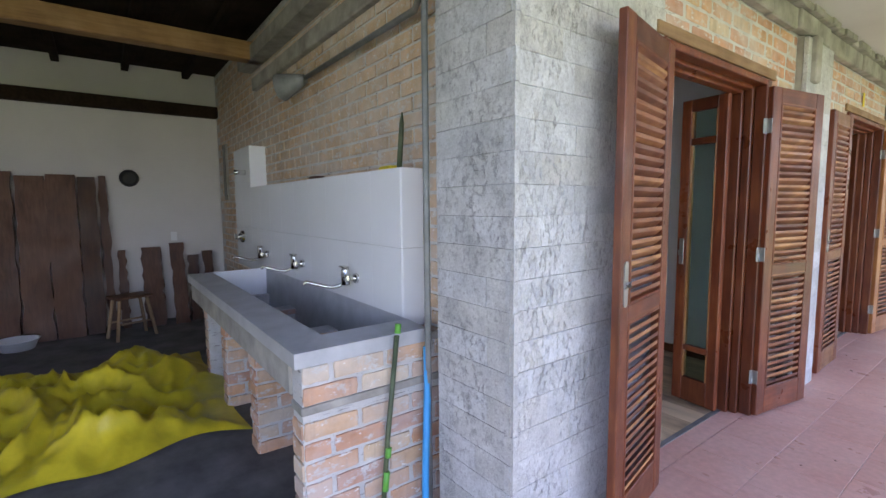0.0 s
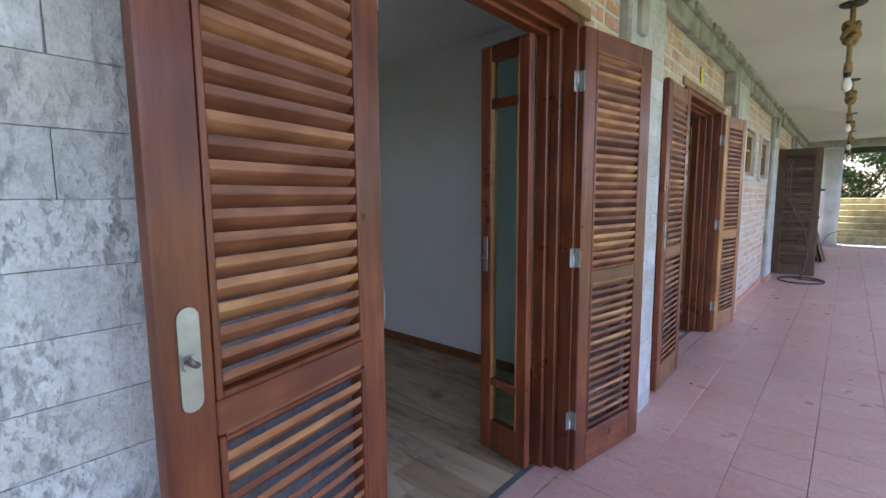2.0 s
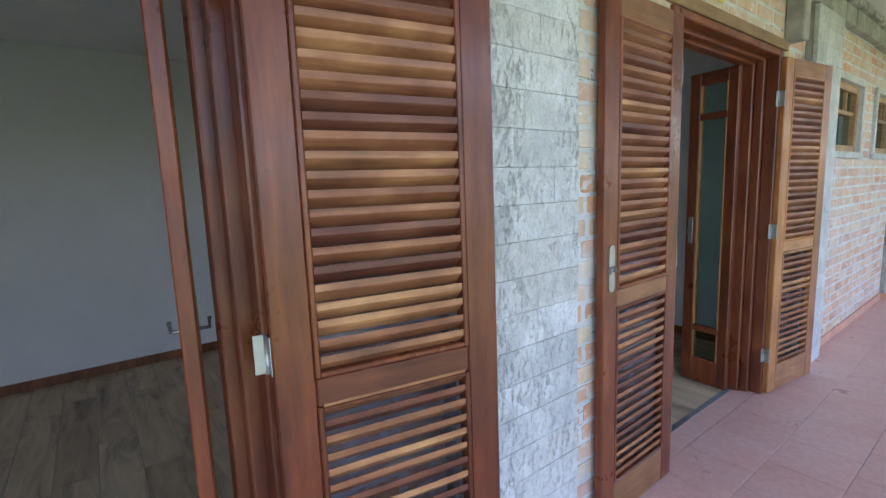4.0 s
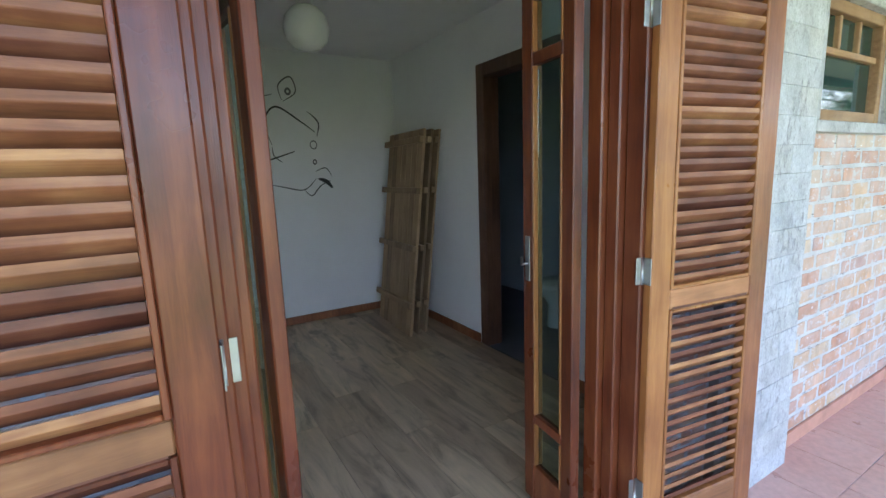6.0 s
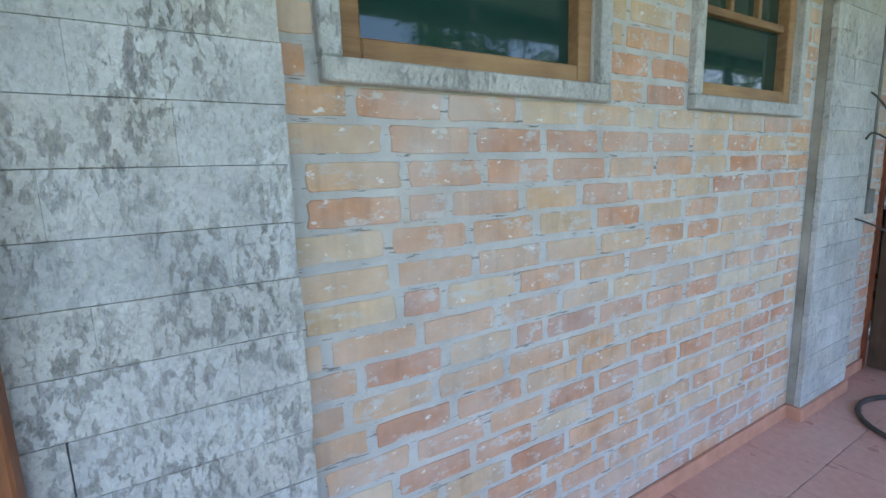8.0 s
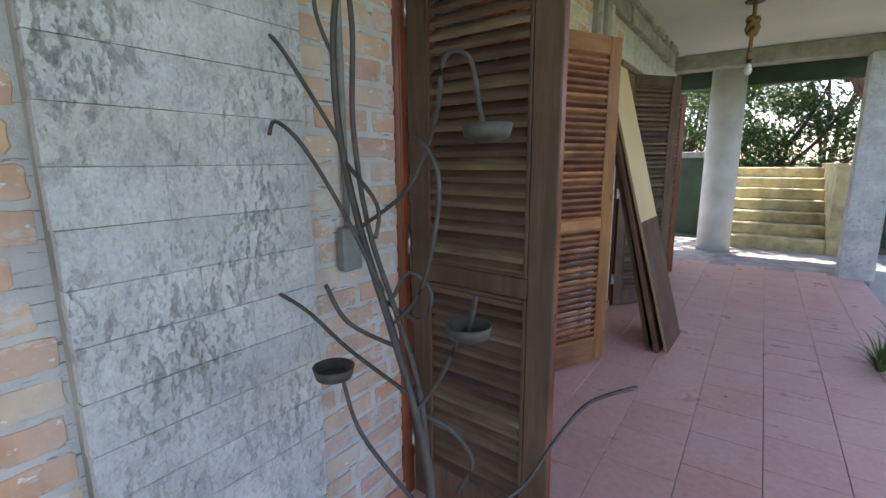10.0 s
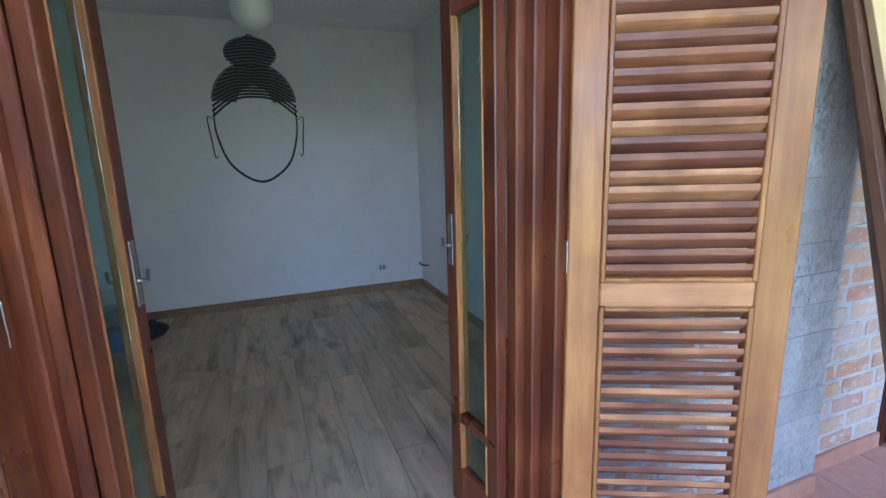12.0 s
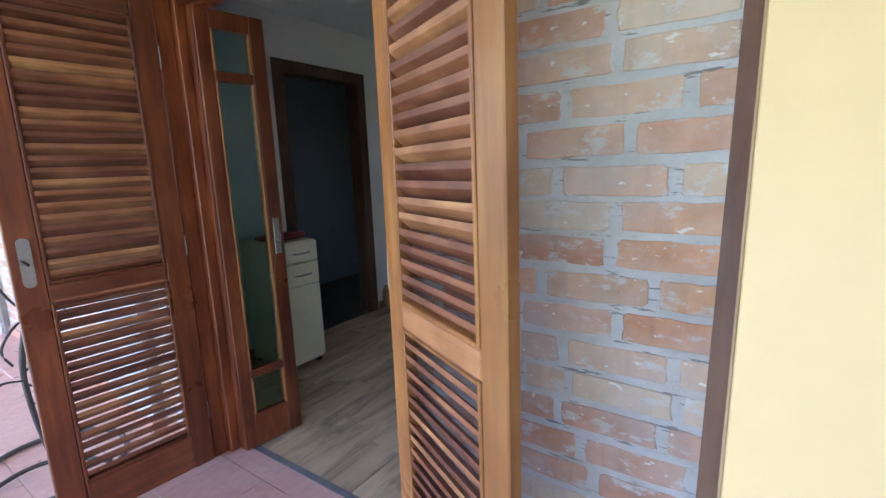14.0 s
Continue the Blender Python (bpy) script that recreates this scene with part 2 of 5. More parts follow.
BAMBOO = mat_plain("dark_cane", (0.075, 0.10, 0.05), 0.55, var=0.4, scale=14)
CERAMIC = mat_plain("white_ceramic", (0.82, 0.82, 0.80), 0.15, var=0.02)
OPAL = mat_plain("opal_globe", (0.78, 0.78, 0.76), 0.25, var=0.02)
BLACK = mat_plain("black_plastic", (0.02, 0.02, 0.022), 0.5, var=0.2)
WHITE_PLASTIC = mat_plain("white_plastic", (0.75, 0.75, 0.74), 0.4, var=0.03)
BATH = mat_plain("bath_tiles", (0.34, 0.39, 0.43), 0.3, var=0.1, scale=2)
BATH_FLOOR = mat_plain("bath_floor_tiles", (0.13, 0.13, 0.135), 0.4, var=0.2, scale=3)
BLUE_CLOTH = mat_plain("blue_cloth", (0.10, 0.26, 0.56), 0.95, var=0.25, scale=9, bump=0.5)
GREY_CLOTH = mat_plain("grey_cloth", (0.42, 0.43, 0.47), 0.95, var=0.3, scale=9, bump=0.5)
DARK_CLOTH = mat_plain("dark_cloth", (0.035, 0.035, 0.045), 0.95, var=0.3, bump=0.5)
PINK_CLOTH = mat_plain("patterned_cloth", (0.55, 0.40, 0.36), 0.95, var=0.8, scale=45, bump=0.5)
TAN_CLOTH = mat_plain("tan_plush", (0.34, 0.22, 0.10), 0.95, var=0.3, bump=0.6)
RED_CLOTH = mat_plain("dark_red_cloth", (0.28, 0.03, 0.05), 0.9, var=0.25, bump=0.4)
PATCH = mat_plain("yellow_sign_plastic", (0.80, 0.62, 0.03), 0.5, var=0.1)
LEAF = mat_leaf()
DOOR_GLASS = mat_glass("green_tinted_glass", (0.50, 0.72, 0.66))
DARK_GLASS = mat_plain("dark_window_glass", (0.012, 0.045, 0.04), 0.04, var=0.1, bump=0.0)
DARK_GLASS.node_tree.nodes["Principled BSDF"].inputs["IOR"].default_value = 1.6


# ---- mesh tools ----
def mesh_object(name, bm, mats, smooth=False, parent=None):
    me = bpy.data.meshes.new(name)
    bm.normal_update()
    bm.to_mesh(me)
    bm.free()
    for mt in (mats if isinstance(mats, (list, tuple)) else [mats]):
        me.materials.append(mt)
    if smooth:
        for p in me.polygons:
            p.use_smooth = True
    ob = new(name, me)
    if parent is not None:
        ob.parent = parent
    return ob


def add_box(bm, x0, x1, y0, y1, z0, z1, bevel=0.0, slot=0, m=None):
    g = bmesh.ops.create_cube(bm, size=1.0, matrix=Matrix.Translation(((x0 + x1) / 2, (y0 + y1) / 2, (z0 + z1) / 2)) @ Matrix.Diagonal((abs(x1 - x0), abs(y1 - y0), abs(z1 - z0), 1)))
    vs = g["verts"]
    if bevel > 0:
        es = list({e for v in vs for e in v.link_edges})
        r = bmesh.ops.bevel(bm, geom=es, offset=bevel, segments=1, affect='EDGES')
        vs = list({v for f in r["faces"] for v in f.verts} | {v for v in vs if v.is_valid})
    for f in {f for v in vs for f in v.link_faces}:
        f.material_index = slot
    if m is not None:
        bmesh.ops.transform(bm, matrix=m, verts=vs)
    return vs


def boxes(name, rows, mat, bevel=0.0, parent=None):
    bm = bmesh.new()
    for r in rows:
        add_box(bm, *r, bevel=bevel)
    return mesh_object(name, bm, mat, parent=parent)


def add_tube(bm, pts, radius, sides=8, slot=0, closed=False):
    """A round bar along the points; radius a number or one for each point."""
    pts = [Vector(p) for p in pts]
    n = len(pts)
    rings = []
    for i, p in enumerate(pts):
        a = pts[(i - 1) % n] if (i > 0 or closed) else p
        b = pts[(i + 1) % n] if (i < n - 1 or closed) else p
        d = (b - a).normalized()
        up = Vector((0, 0, 1)) if abs(d.z) < 0.92 else Vector((1, 0, 0))
        u = d.cross(up).normalized()
        w = u.cross(d)
        r = radius[i] if isinstance(radius, (list, tuple)) else radius
        rings.append([bm.verts.new(p + (u * math.cos(k * math.tau / sides) + w * math.sin(k * math.tau / sides)) * r) for k in range(sides)])
    for i in range(n if closed else n - 1):
        a, b = rings[i], rings[(i + 1) % n]
        for k in range(sides):
            f = bm.faces.new((a[k], a[(k + 1) % sides], b[(k + 1) % sides], b[k]))
            f.smooth = True
            f.material_index = slot
    if not closed:
        bm.faces.new(rings[0]).material_index = slot
        bm.faces.new(rings[-1][::-1]).material_index = slot


def tube(name, pts, radius, mat, sides=8, parent=None, closed=False):
    bm = bmesh.new()
    add_tube(bm, pts, radius, sides, closed=closed)
    bmesh.ops.recalc_face_normals(bm, faces=bm.faces)
    return mesh_object(name, bm, mat, parent=parent)


def curve_pts(pts, steps=6):
    """A smooth line through the points."""
    p = [Vector(q) for q in pts]
    p = [p[0]] + p + [p[-1]]
    out = []
    for i in range(1, len(p) - 2):
        for s in range(steps):
            t = s / steps
            out.append(0.5 * (2 * p[i] + (p[i + 1] - p[i - 1]) * t + (2 * p[i - 1] - 5 * p[i] + 4 * p[i + 1] - p[i + 2]) * t * t + (3 * p[i] - p[i - 1] - 3 * p[i + 1] + p[i + 2]) * t ** 3))
    return out + [p[-2]]


def add_lathe(bm, profile, sides=24, at=(0, 0, 0), slot=0):
    rings = [[bm.verts.new((at[0] + r * math.cos(k * math.tau / sides), at[1] + r * math.sin(k * math.tau / sides), at[2] + z)) for k in range(sides)] for r, z in profile]
    for a, b in zip(rings, rings[1:]):
        for k in range(sides):
            f = bm.faces.new((a[k], a[(k + 1) % sides], b[(k + 1) % sides], b[k]))
            f.smooth = True
            f.material_index = slot
    bm.faces.new(rings[0][::-1]).material_index = slot
    bm.faces.new(rings[-1]).material_index = slot


def lathe(name, profile, mat, sides=24, at=(0, 0, 0), parent=None):
    bm = bmesh.new()
    add_lathe(bm, profile, sides, at)
    return mesh_object(name, bm, mat, parent=parent)


def base(name, m=None):
    ob = new(name)
    ob.empty_display_size = 0.1
    if m is not None:
        ob.matrix_basis = m
    return ob


# ---- structure ----
WALL_T = 2.62          # top of the front wall
DOOR_T = 2.15          # top of the door openings
DOORS = [(2.12, 3.43), (5.13, 6.49), (10.96, 12.31), (14.00, 15.32)]   # openings in the front wall
WINDOWS = [(7.62, 8.42), (8.97, 9.72)]
WIN_Z = (1.58, 2.12)
BACK = -3.54


def front_rows(x0, x1):
    """Boxes of the front wall between x0 and x1, with its openings left out."""
    rows, y = [], 1.34
    for a, b in DOORS:
        cuts = [w for w in WINDOWS if y < w[0] < a]
        s = y
        for c, d in cuts:
            rows.append((x0, x1, s, c, 0, WALL_T))
            rows.append((x0, x1, c, d, 0, WIN_Z[0]))
            rows.append((x0, x1, c, d, WIN_Z[1], WALL_T))
            s = d
        rows.append((x0, x1, s, a, 0, WALL_T))
        rows.append((x0, x1, a, b, DOOR_T, WALL_T))
        y = b
    rows.append((x0, x1, y, 16.85, 0, WALL_T))
    return rows


wall_front = tagged(boxes("wall_front", front_rows(-0.15, -0.005), MORTAR), "long house wall of reclaimed brick in pale mortar", "wall", kind="structure")
tagged(boxes("wall_front_inside", front_rows(-0.17, -0.152), PLASTER), "white plastered inner face of the front wall", "wall", kind="structure")
tagged(boxes("wall_back", [(BACK - 0.15, BACK, 1.34, 16.3, 0, 2.7)], PLASTER), "smooth white plastered wall at the back of the rooms", "wall", kind="structure")
tagged(boxes("wall_partition", [
    (BACK, -0.17, 1.34, 1.46, 0, 2.7), (BACK, -0.17, 4.28, 4.40, 0, 2.7),
    (BACK, -1.97, 7.26, 7.38, 0, 2.7), (-1.15, -0.17, 7.26, 7.38, 0, 2.7), (-1.97, -1.15, 7.26, 7.38, 2.14, 2.7),
    (BACK, -2.12, 9.95, 10.07, 0, 2.7), (-1.30, -0.17, 9.95, 10.07, 0, 2.7), (-2.12, -1.30, 9.95, 10.07, 2.16, 2.7),
    (BACK, -0.17, 13.02, 13.14, 0, 2.7), (BACK, -0.17, 16.0, 16.3, 0, 2.7)], PLASTER), "white plastered walls between the rooms", "wall", kind="structure")
tagged(boxes("wall_bathroom", [(BACK, -0.172, 8.62, 8.72, 0, 2.5), (BACK + 0.002, BACK + 0.02, 7.38, 9.95, 0, 2.5), (BACK + 0.02, -2.0, 7.382, 7.39, 0, 2.5),
    (-0.19, -0.172, 7.38, 9.95, 0, 1.55)], BATH), "grey-blue tiled bathroom walls", "wall", kind="structure")
tagged(boxes("floor_bathroom", [(BACK, -0.17, 7.27, 10.06, -0.05, 0.0)], BATH_FLOOR), "dark grey bathroom floor", "floor", kind="structure")
tagged(boxes("ceiling_rooms", [(BACK, -0.152, 1.46, 16.0, 2.56, 2.61)], PLASTER), "plain white ceiling of the rooms", "ceiling", kind="structure")
tagged(boxes("ceiling", [(-0.15, 2.45, 1.0, 16.9, 2.68, 2.80)], CEILING), "off-white painted concrete ceiling over the veranda", "ceiling", kind="structure")
tagged(boxes("roof_slab", [(BACK - 0.2, -0.15, 1.2, 16.9, 2.70, 2.82)], CONCRETE), "concrete slab over the rooms", "roof", kind="structure")

# ragged concrete ledge where the wall meets the veranda ceiling
bm = bmesh.new()
rnd = random.Random(5)
y = 1.2
while y < 16.2:
    L = rnd.uniform(0.25, 0.55)
    add_box(bm, -0.005, 0.055 + rnd.uniform(-0.008, 0.012), y, y + L, 2.50 + rnd.uniform(-0.01, 0.01), 2.625, 0.008)
    y += L
y = 1.2
while y < 16.2:
    L = rnd.uniform(0.05, 0.2)
    add_box(bm, -0.005, 0.085 + rnd.uniform(-0.015, 0.02), y, y + L, 2.627 + rnd.uniform(-0.006, 0.01), 2.679, 0.006)
    y += L
tagged(mesh_object("trim_ledge", bm, CONCRETE), "ragged grey concrete ledge along the wall top", "trim", kind="structure")
tagged(boxes("beam_end", [(-0.02, 2.45, 16.6, 16.85, 2.50, 2.679)], CONCRETE, 0.01), "grey concrete beam across the veranda end", "beam", kind="structure")
tagged(boxes("beam_outer", [(2.2, 2.4, 1.0, 16.598, 2.54, 2.679)], CONCRETE, 0.01), "grey concrete beam along the open veranda side", "beam", kind="structure")

floor = tagged(boxes("floor", [(-0.15, 2.15, 1.0, 16.8, -0.15, -0.008), (-0.15, 2.15, -2.5, 1.0, -0.15, -0.008)], CONCRETE), "veranda floor of dusty pink terracotta tiles", "floor", kind="structure")
tagged(boxes("floor_laundry", [(-5.7, -0.15, -4.0, 1.34, -0.15, 0.0)], DARK_FLOOR), "dark stained concrete floor of the laundry", "floor", kind="structure")
tagged(boxes("floor_end", [(-3.6, 2.15, 16.8, 19.0, -0.15, -0.02)], CONCRETE), "rough grey concrete floor past the veranda", "floor", kind="structure")
room_floors = []
for k, (a, b) in enumerate([(1.46, 4.28), (4.40, 7.26), (10.07, 13.02), (13.14, 16.0)]):
    room_floors.append(tagged(boxes("floor_room", [(BACK, -0.172, a, b, -0.08, -0.006)], DARK_FLOOR), "wood-look plank floor of a bedroom", "floor", kind="structure"))
    rows = [(BACK, BACK + 0.015, a + 0.016, b - 0.016, 0, 0.075), (-0.187, -0.172, a + 0.016, DOORS[k][0] - 0.06, 0, 0.075), (-0.187, -0.172, DOORS[k][1] + 0.06, b - 0.016, 0, 0.075)]
    for yy, s in ((a, 1), (b, -1)):
        gap = {7.26: (-2.06, -1.06), 10.07: (-2.21, -1.21)}.get(yy)
        for x0, x1 in ([(BACK, gap[0]), (gap[1], -0.172)] if gap else [(BACK, -0.172)]):
            rows.append((x0, x1, min(yy, yy + s * 0.015), max(yy, yy + s * 0.015), 0, 0.075))
    tagged(boxes("baseboard", rows, PALE_WOOD if k == 2 else MID_WOOD, 0.002), "low wooden baseboard round a bedroom", "baseboard", kind="structure")
tagged(boxes("trim_threshold", [(-0.172, -0.140, a, b, -0.05, 0.003) for a, b in DOORS], DARK_FLOOR), "dark cement thresholds under the doors", "threshold", kind="structure")

tagged(boxes("trim_door_tiles", [(-0.139, -0.022, a, b, -0.05, -0.001) for a, b in DOORS], TILE), "pink terracotta tiles in the door reveals", "tiles", kind="structure")

# skirting along the veranda wall
bm = bmesh.new()
for a, b, x in ((3.43, 3.84, 0.012), (4.43, 5.17, 0.012), (6.49, 6.90, 0.012), (7.48, 9.945, 0.012), (9.93, 10.535, 0.078), (10.54, 10.99, 0.012), (12.31, 13.11, 0.012), (13.11, 13.44, 0.078), (13.44, 14.0, 0.012), (15.32, 16.0, 0.012)):
    add_box(bm, -0.005, x, a + 0.001, b - 0.001, -0.004, 0.07, 0.003)
tagged(mesh_object("baseboard_veranda", bm, SKIRT), "terracotta tile skirting along the veranda wall", "skirting", kind="structure")

# laundry shell
LW = 1.33
tagged(boxes("wall_laundry_side", [(-5.5, -0.46, LW + 0.006, LW + 0.0095, 0, 3.2), (-5.7, BACK - 0.15, LW + 0.01, LW + 0.15, 0, 3.2), (BACK - 0.15, -0.02, LW + 0.011, LW + 0.02, 2.7, 3.2)], MORTAR), "rough brick wall of the laundry", "wall", kind="structure")
tagged(boxes("wall_laundry_back", [(-5.65, -5.5, -4.0, LW, 0, 3.2)], CEILING), "white plastered back wall of the laundry", "wall", kind="structure")
# unseen wall, added only to block side light into the laundry
tagged(boxes("wall_laundry_far", [(-5.7, -0.2, -2.45, -2.3, 0, 3.05)], PLASTER), "plain unseen wall added to keep light out of the laundry", "wall", kind="structure")
tagged(boxes("beam_laundry", [(-3.6, -0.1, LW - 0.045, LW + 0.005, 2.50, 2.62)], CONCRETE, 0.008), "grey concrete band on the laundry wall", "beam", kind="structure")
# roof carried on unseen to x 2.45, added to shade the laundry
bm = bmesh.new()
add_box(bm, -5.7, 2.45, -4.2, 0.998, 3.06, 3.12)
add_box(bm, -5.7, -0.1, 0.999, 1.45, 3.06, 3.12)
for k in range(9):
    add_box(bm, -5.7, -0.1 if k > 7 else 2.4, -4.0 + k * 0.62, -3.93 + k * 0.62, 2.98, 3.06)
tagged(mesh_object("ceiling_laundry", bm, ROOF_WOOD), "dark timber roof underside with rafters, its outer part added for shade", "ceiling", kind="structure")
tagged(boxes("beam_timber", [(-3.42, -3.28, -4.0, LW, 2.70, 2.86)], BEAM_WOOD, 0.008), "heavy brown timber roof beam", "beam", kind="structure")
tagged(boxes("beam_timber_far", [(-5.49, -5.38, -4.0, LW, 2.52, 2.66)], ROOF_WOOD, 0.008), "near-black band along the laundry back wall", "beam", kind="structure")

# paved strip outside the veranda
tagged(boxes("pavement", [(2.152, 2.75, -6.0, 16.6, -0.16, -0.06), (2.152, 5.2, 16.6, 19.0, -0.16, -0.06)], PAVING), "pale worn concrete paving beside the veranda", "pavement", kind="structure")

# ground
bm = bmesh.new()
bmesh.ops.create_grid(bm, x_segments=40, y_segments=40, size=300)
for v in bm.verts:
    v.co.z = -0.16
tagged(mesh_object("ground", bm, GROUND), "grassy garden ground", "ground", kind="structure")

# ---- doors ----
LEAF_W, LEAF_H = 0.585, 2.09


def slot_faces(me, side):
    """Gives the faces that look to the weather side the second material."""
    for p in me.polygons:
        if p.normal.y * side < -0.3:
            p.material_index = 1


def shutter_leaf(name, hinge, toward, side, stile_mat, slat_mat, label, back=None, back_slat=None, lock=False, free_mat=None, rail_mat=None):
    """A louvred leaf hinged at (x, y), pointing to toward; side: +1 if its inner face is on its left-hand side."""
    d = Vector((toward[0] - hinge[0], toward[1] - hinge[1]))
    top = tagged(base(name, pose(hinge[0], hinge[1], 0.012, 0, 0, math.degrees(math.atan2(d.y, d.x)))), label, "shutter door", "louvred shutter leaves")
    W, H, T = LEAF_W, LEAF_H, 0.017
    def part(n, rows, bevel=0.004):
        face = (rail_mat or {RED_WOOD: RED_RAIL, GOLD_WOOD: GOLD_RAIL}.get(stile_mat, stile_mat)) if n == "rail" else stile_mat
        ob = boxes(n, rows, [face, back or stile_mat], bevel, top)
        if back:
            slot_faces(ob.data, side)
        return ob
    part("stile", [(0.0, 0.088, -T, T, 0, H)])
    free = part("stile", [(W - 0.092, W, -T, T, 0, H)])
    if free_mat:
        free.data.materials[0] = free_mat
    part("rail", [(0.089, W - 0.093, -T + .001, T - .001, H - 0.095, H - 0.001)])
    part("rail", [(0.089, W - 0.093, -T + .001, T - .001, 0.915, 0.985)])
    part("rail", [(0.089, W - 0.093, -T + .001, T - .001, 0.001, 0.165)])
    # thin beads round the two louvred panels
    for z0, z1 in ((0.166, 0.914), (0.986, H - 0.096)):
        part("bead", [(0.0885, 0.101, -T - 0.003, T + 0.003, z0, z1), (W - 0.105, W - 0.0925, -T - 0.003, T + 0.003, z0, z1),
                      (0.1015, W - 0.1055, -T - 0.003, T + 0.003, z0, z0 + 0.012), (0.1015, W - 0.1055, -T - 0.003, T + 0.003, z1 - 0.012, z1)], 0.0025)
    bm = bmesh.new()
    add_box(bm, -(W - 0.208) / 2, (W - 0.208) / 2, -0.0165, 0.0165, -0.0090, 0.0090, 0.0012)
    for v in bm.verts:
        v.co.z += v.co.y * side * 0.92
    first = mesh_object("slat", bm, [slat_mat, back_slat or slat_mat], parent=top)
    if back:
        slot_faces(first.data, side)
    rnd = random.Random(int(hinge[1] * 100))
    n = 0
    for z0, z1 in ((0.19, 0.90), (1.01, H - 0.115)):
        k = round((z1 - z0) / 0.0418)
        for i in range(k + 1):
            ob = first if n == 0 else new("slat", first.data)
            ob.parent = top
            ob.matrix_basis = pose(W / 2 - 0.002, 0, z0 + (z1 - z0) * i / k + rnd.uniform(-.0015, .0015), rnd.uniform(-3, 3), 0, 0)
            n += 1
    for z in (0.255, 1.055, 1.853):
        bm = bmesh.new()
        add_box(bm, -0.004, -0.0005, -T, T, z - 0.045, z + 0.045, 0.001)
        add_box(bm, -0.034, -0.004, -side * (T + 0.001), -side * (T - 0.003), z - 0.045, z + 0.045, 0.001)
        add_tube(bm, [(-0.006, -side * T, z - 0.047), (-0.006, -side * T, z + 0.047)], 0.0065)
        mesh_object("hinge", bm, STEEL, parent=top)["label"] = "worn steel butt hinge"
    if lock:
        s = side
        bm = bmesh.new()
        g = add_box(bm, W - 0.066, W - 0.028, s * T, s * (T + 0.005), 0.985, 1.165, 0.0)
        vert = [e for e in bm.edges if abs((e.verts[0].co - e.verts[1].co).y) > 0.004]
        bmesh.ops.bevel(bm, geom=vert, offset=0.018, segments=4, profile=0.5, affect='EDGES')
        add_tube(bm, [(W - 0.047, s * (T + 0.005), 1.07), (W - 0.047, s * (T + 0.022), 1.07), (W - 0.036, s * (T + 0.025), 1.078), (W - 0.03, s * (T + 0.024), 1.088)], 0.006)
        add_tube(bm, [(W - 0.047, s * (T + 0.004), 1.07), (W - 0.047, s * (T + 0.010), 1.07)], 0.016, 10)
        mesh_object("lock_plate", bm, STEEL, parent=top)["label"] = "dull steel lock plate with latch"
    return top


def door_frame(k, a, b):
    """The moulded hardwood frame in the opening a to b."""
    top = tagged(base("door_frame", pose(0, a, 0)), "varnished dark red hardwood door frame with stepped moulding", "door frame", "door frames")
    w = b - a
    steps = ((-0.058, 0.010, 0.066), (-0.106, -0.059, 0.098), (-0.168, -0.107, 0.125))
    for n, f in (("jamb", lambda x0, x1, d: (x0, x1, 0.003, d, 0, DOOR_T - 0.003)), ("jamb", lambda x0, x1, d: (x0, x1, w - d, w - 0.003, 0, DOOR_T - 0.003)),
                 ("head", lambda x0, x1, d: (x0, x1, d + 0.001, w - d - 0.001, DOOR_T - 0.003 - d * 0.55, DOOR_T - 0.003))):
        boxes(n, [f(*s) for s in steps] + ([(0.010, 0.016, *f(0, 0, 0.022)[2:])] if n == "jamb" and f(0, 0, .02)[2] < .5 else []), RED_WOOD, 0.005, top)
    return top


def glazed_leaf(hinge, toward, side, label, width=0.31):
    """A narrow inner glazed leaf with three panes."""
    d = Vector((toward[0] - hinge[0], toward[1] - hinge[1]))
    top = tagged(base("glazed_door", pose(hinge[0], hinge[1], 0.012, 0, 0, math.degrees(math.atan2(d.y, d.x)))), label, "glass door", "narrow glazed door leaves")
    W, H, T = width, 2.07, 0.019
    boxes("stile", [(0, 0.062, -T, T, 0, H)], RED_WOOD, 0.004, top)
    boxes("stile", [(W - 0.07, W, -T, T, 0, H)], RED_WOOD, 0.004, top)
    for z0, z1 in ((0.001, 0.17), (0.36, 0.40), (1.77, 1.815), (H - 0.08, H - 0.001)):
        boxes("rail", [(0.0625, W - 0.0705, -T + .001, T - .001, z0, z1)], RED_WOOD, 0.003, top)
    for z0, z1 in ((0.171, 0.359), (0.401, 1.769), (1.816, H - 0.081)):
        boxes("bead", [(0.0625, 0.072, -T - .002, T + .002, z0, z1), (W - 0.08, W - 0.0705, -T - .002, T + .002, z0, z1)], GOLD_WOOD, 0.002, top)
        p = boxes("pane", [(0.0725, W - 0.0805, -0.002, 0.002, z0 + .001, z1 - .001)], DOOR_GLASS, 0, top)
        p["label"] = "green tinted glass pane"
        p.visible_shadow = False
    bm = bmesh.new()
    for s in (1, -1):
        add_box(bm, W - 0.052, W - 0.020, s * T, s * (T + 0.004), 0.96, 1.14, 0.0015)
        add_tube(bm, [(W - 0.036, s * (T + 0.003), 1.03), (W - 0.036, s * (T + 0.03), 1.03), (W - 0.036, s * (T + 0.032), 1.06)], 0.006)
    mesh_object("lock_plate", bm, STEEL, parent=top)["label"] = "dull steel lock plate with latch"
    return top


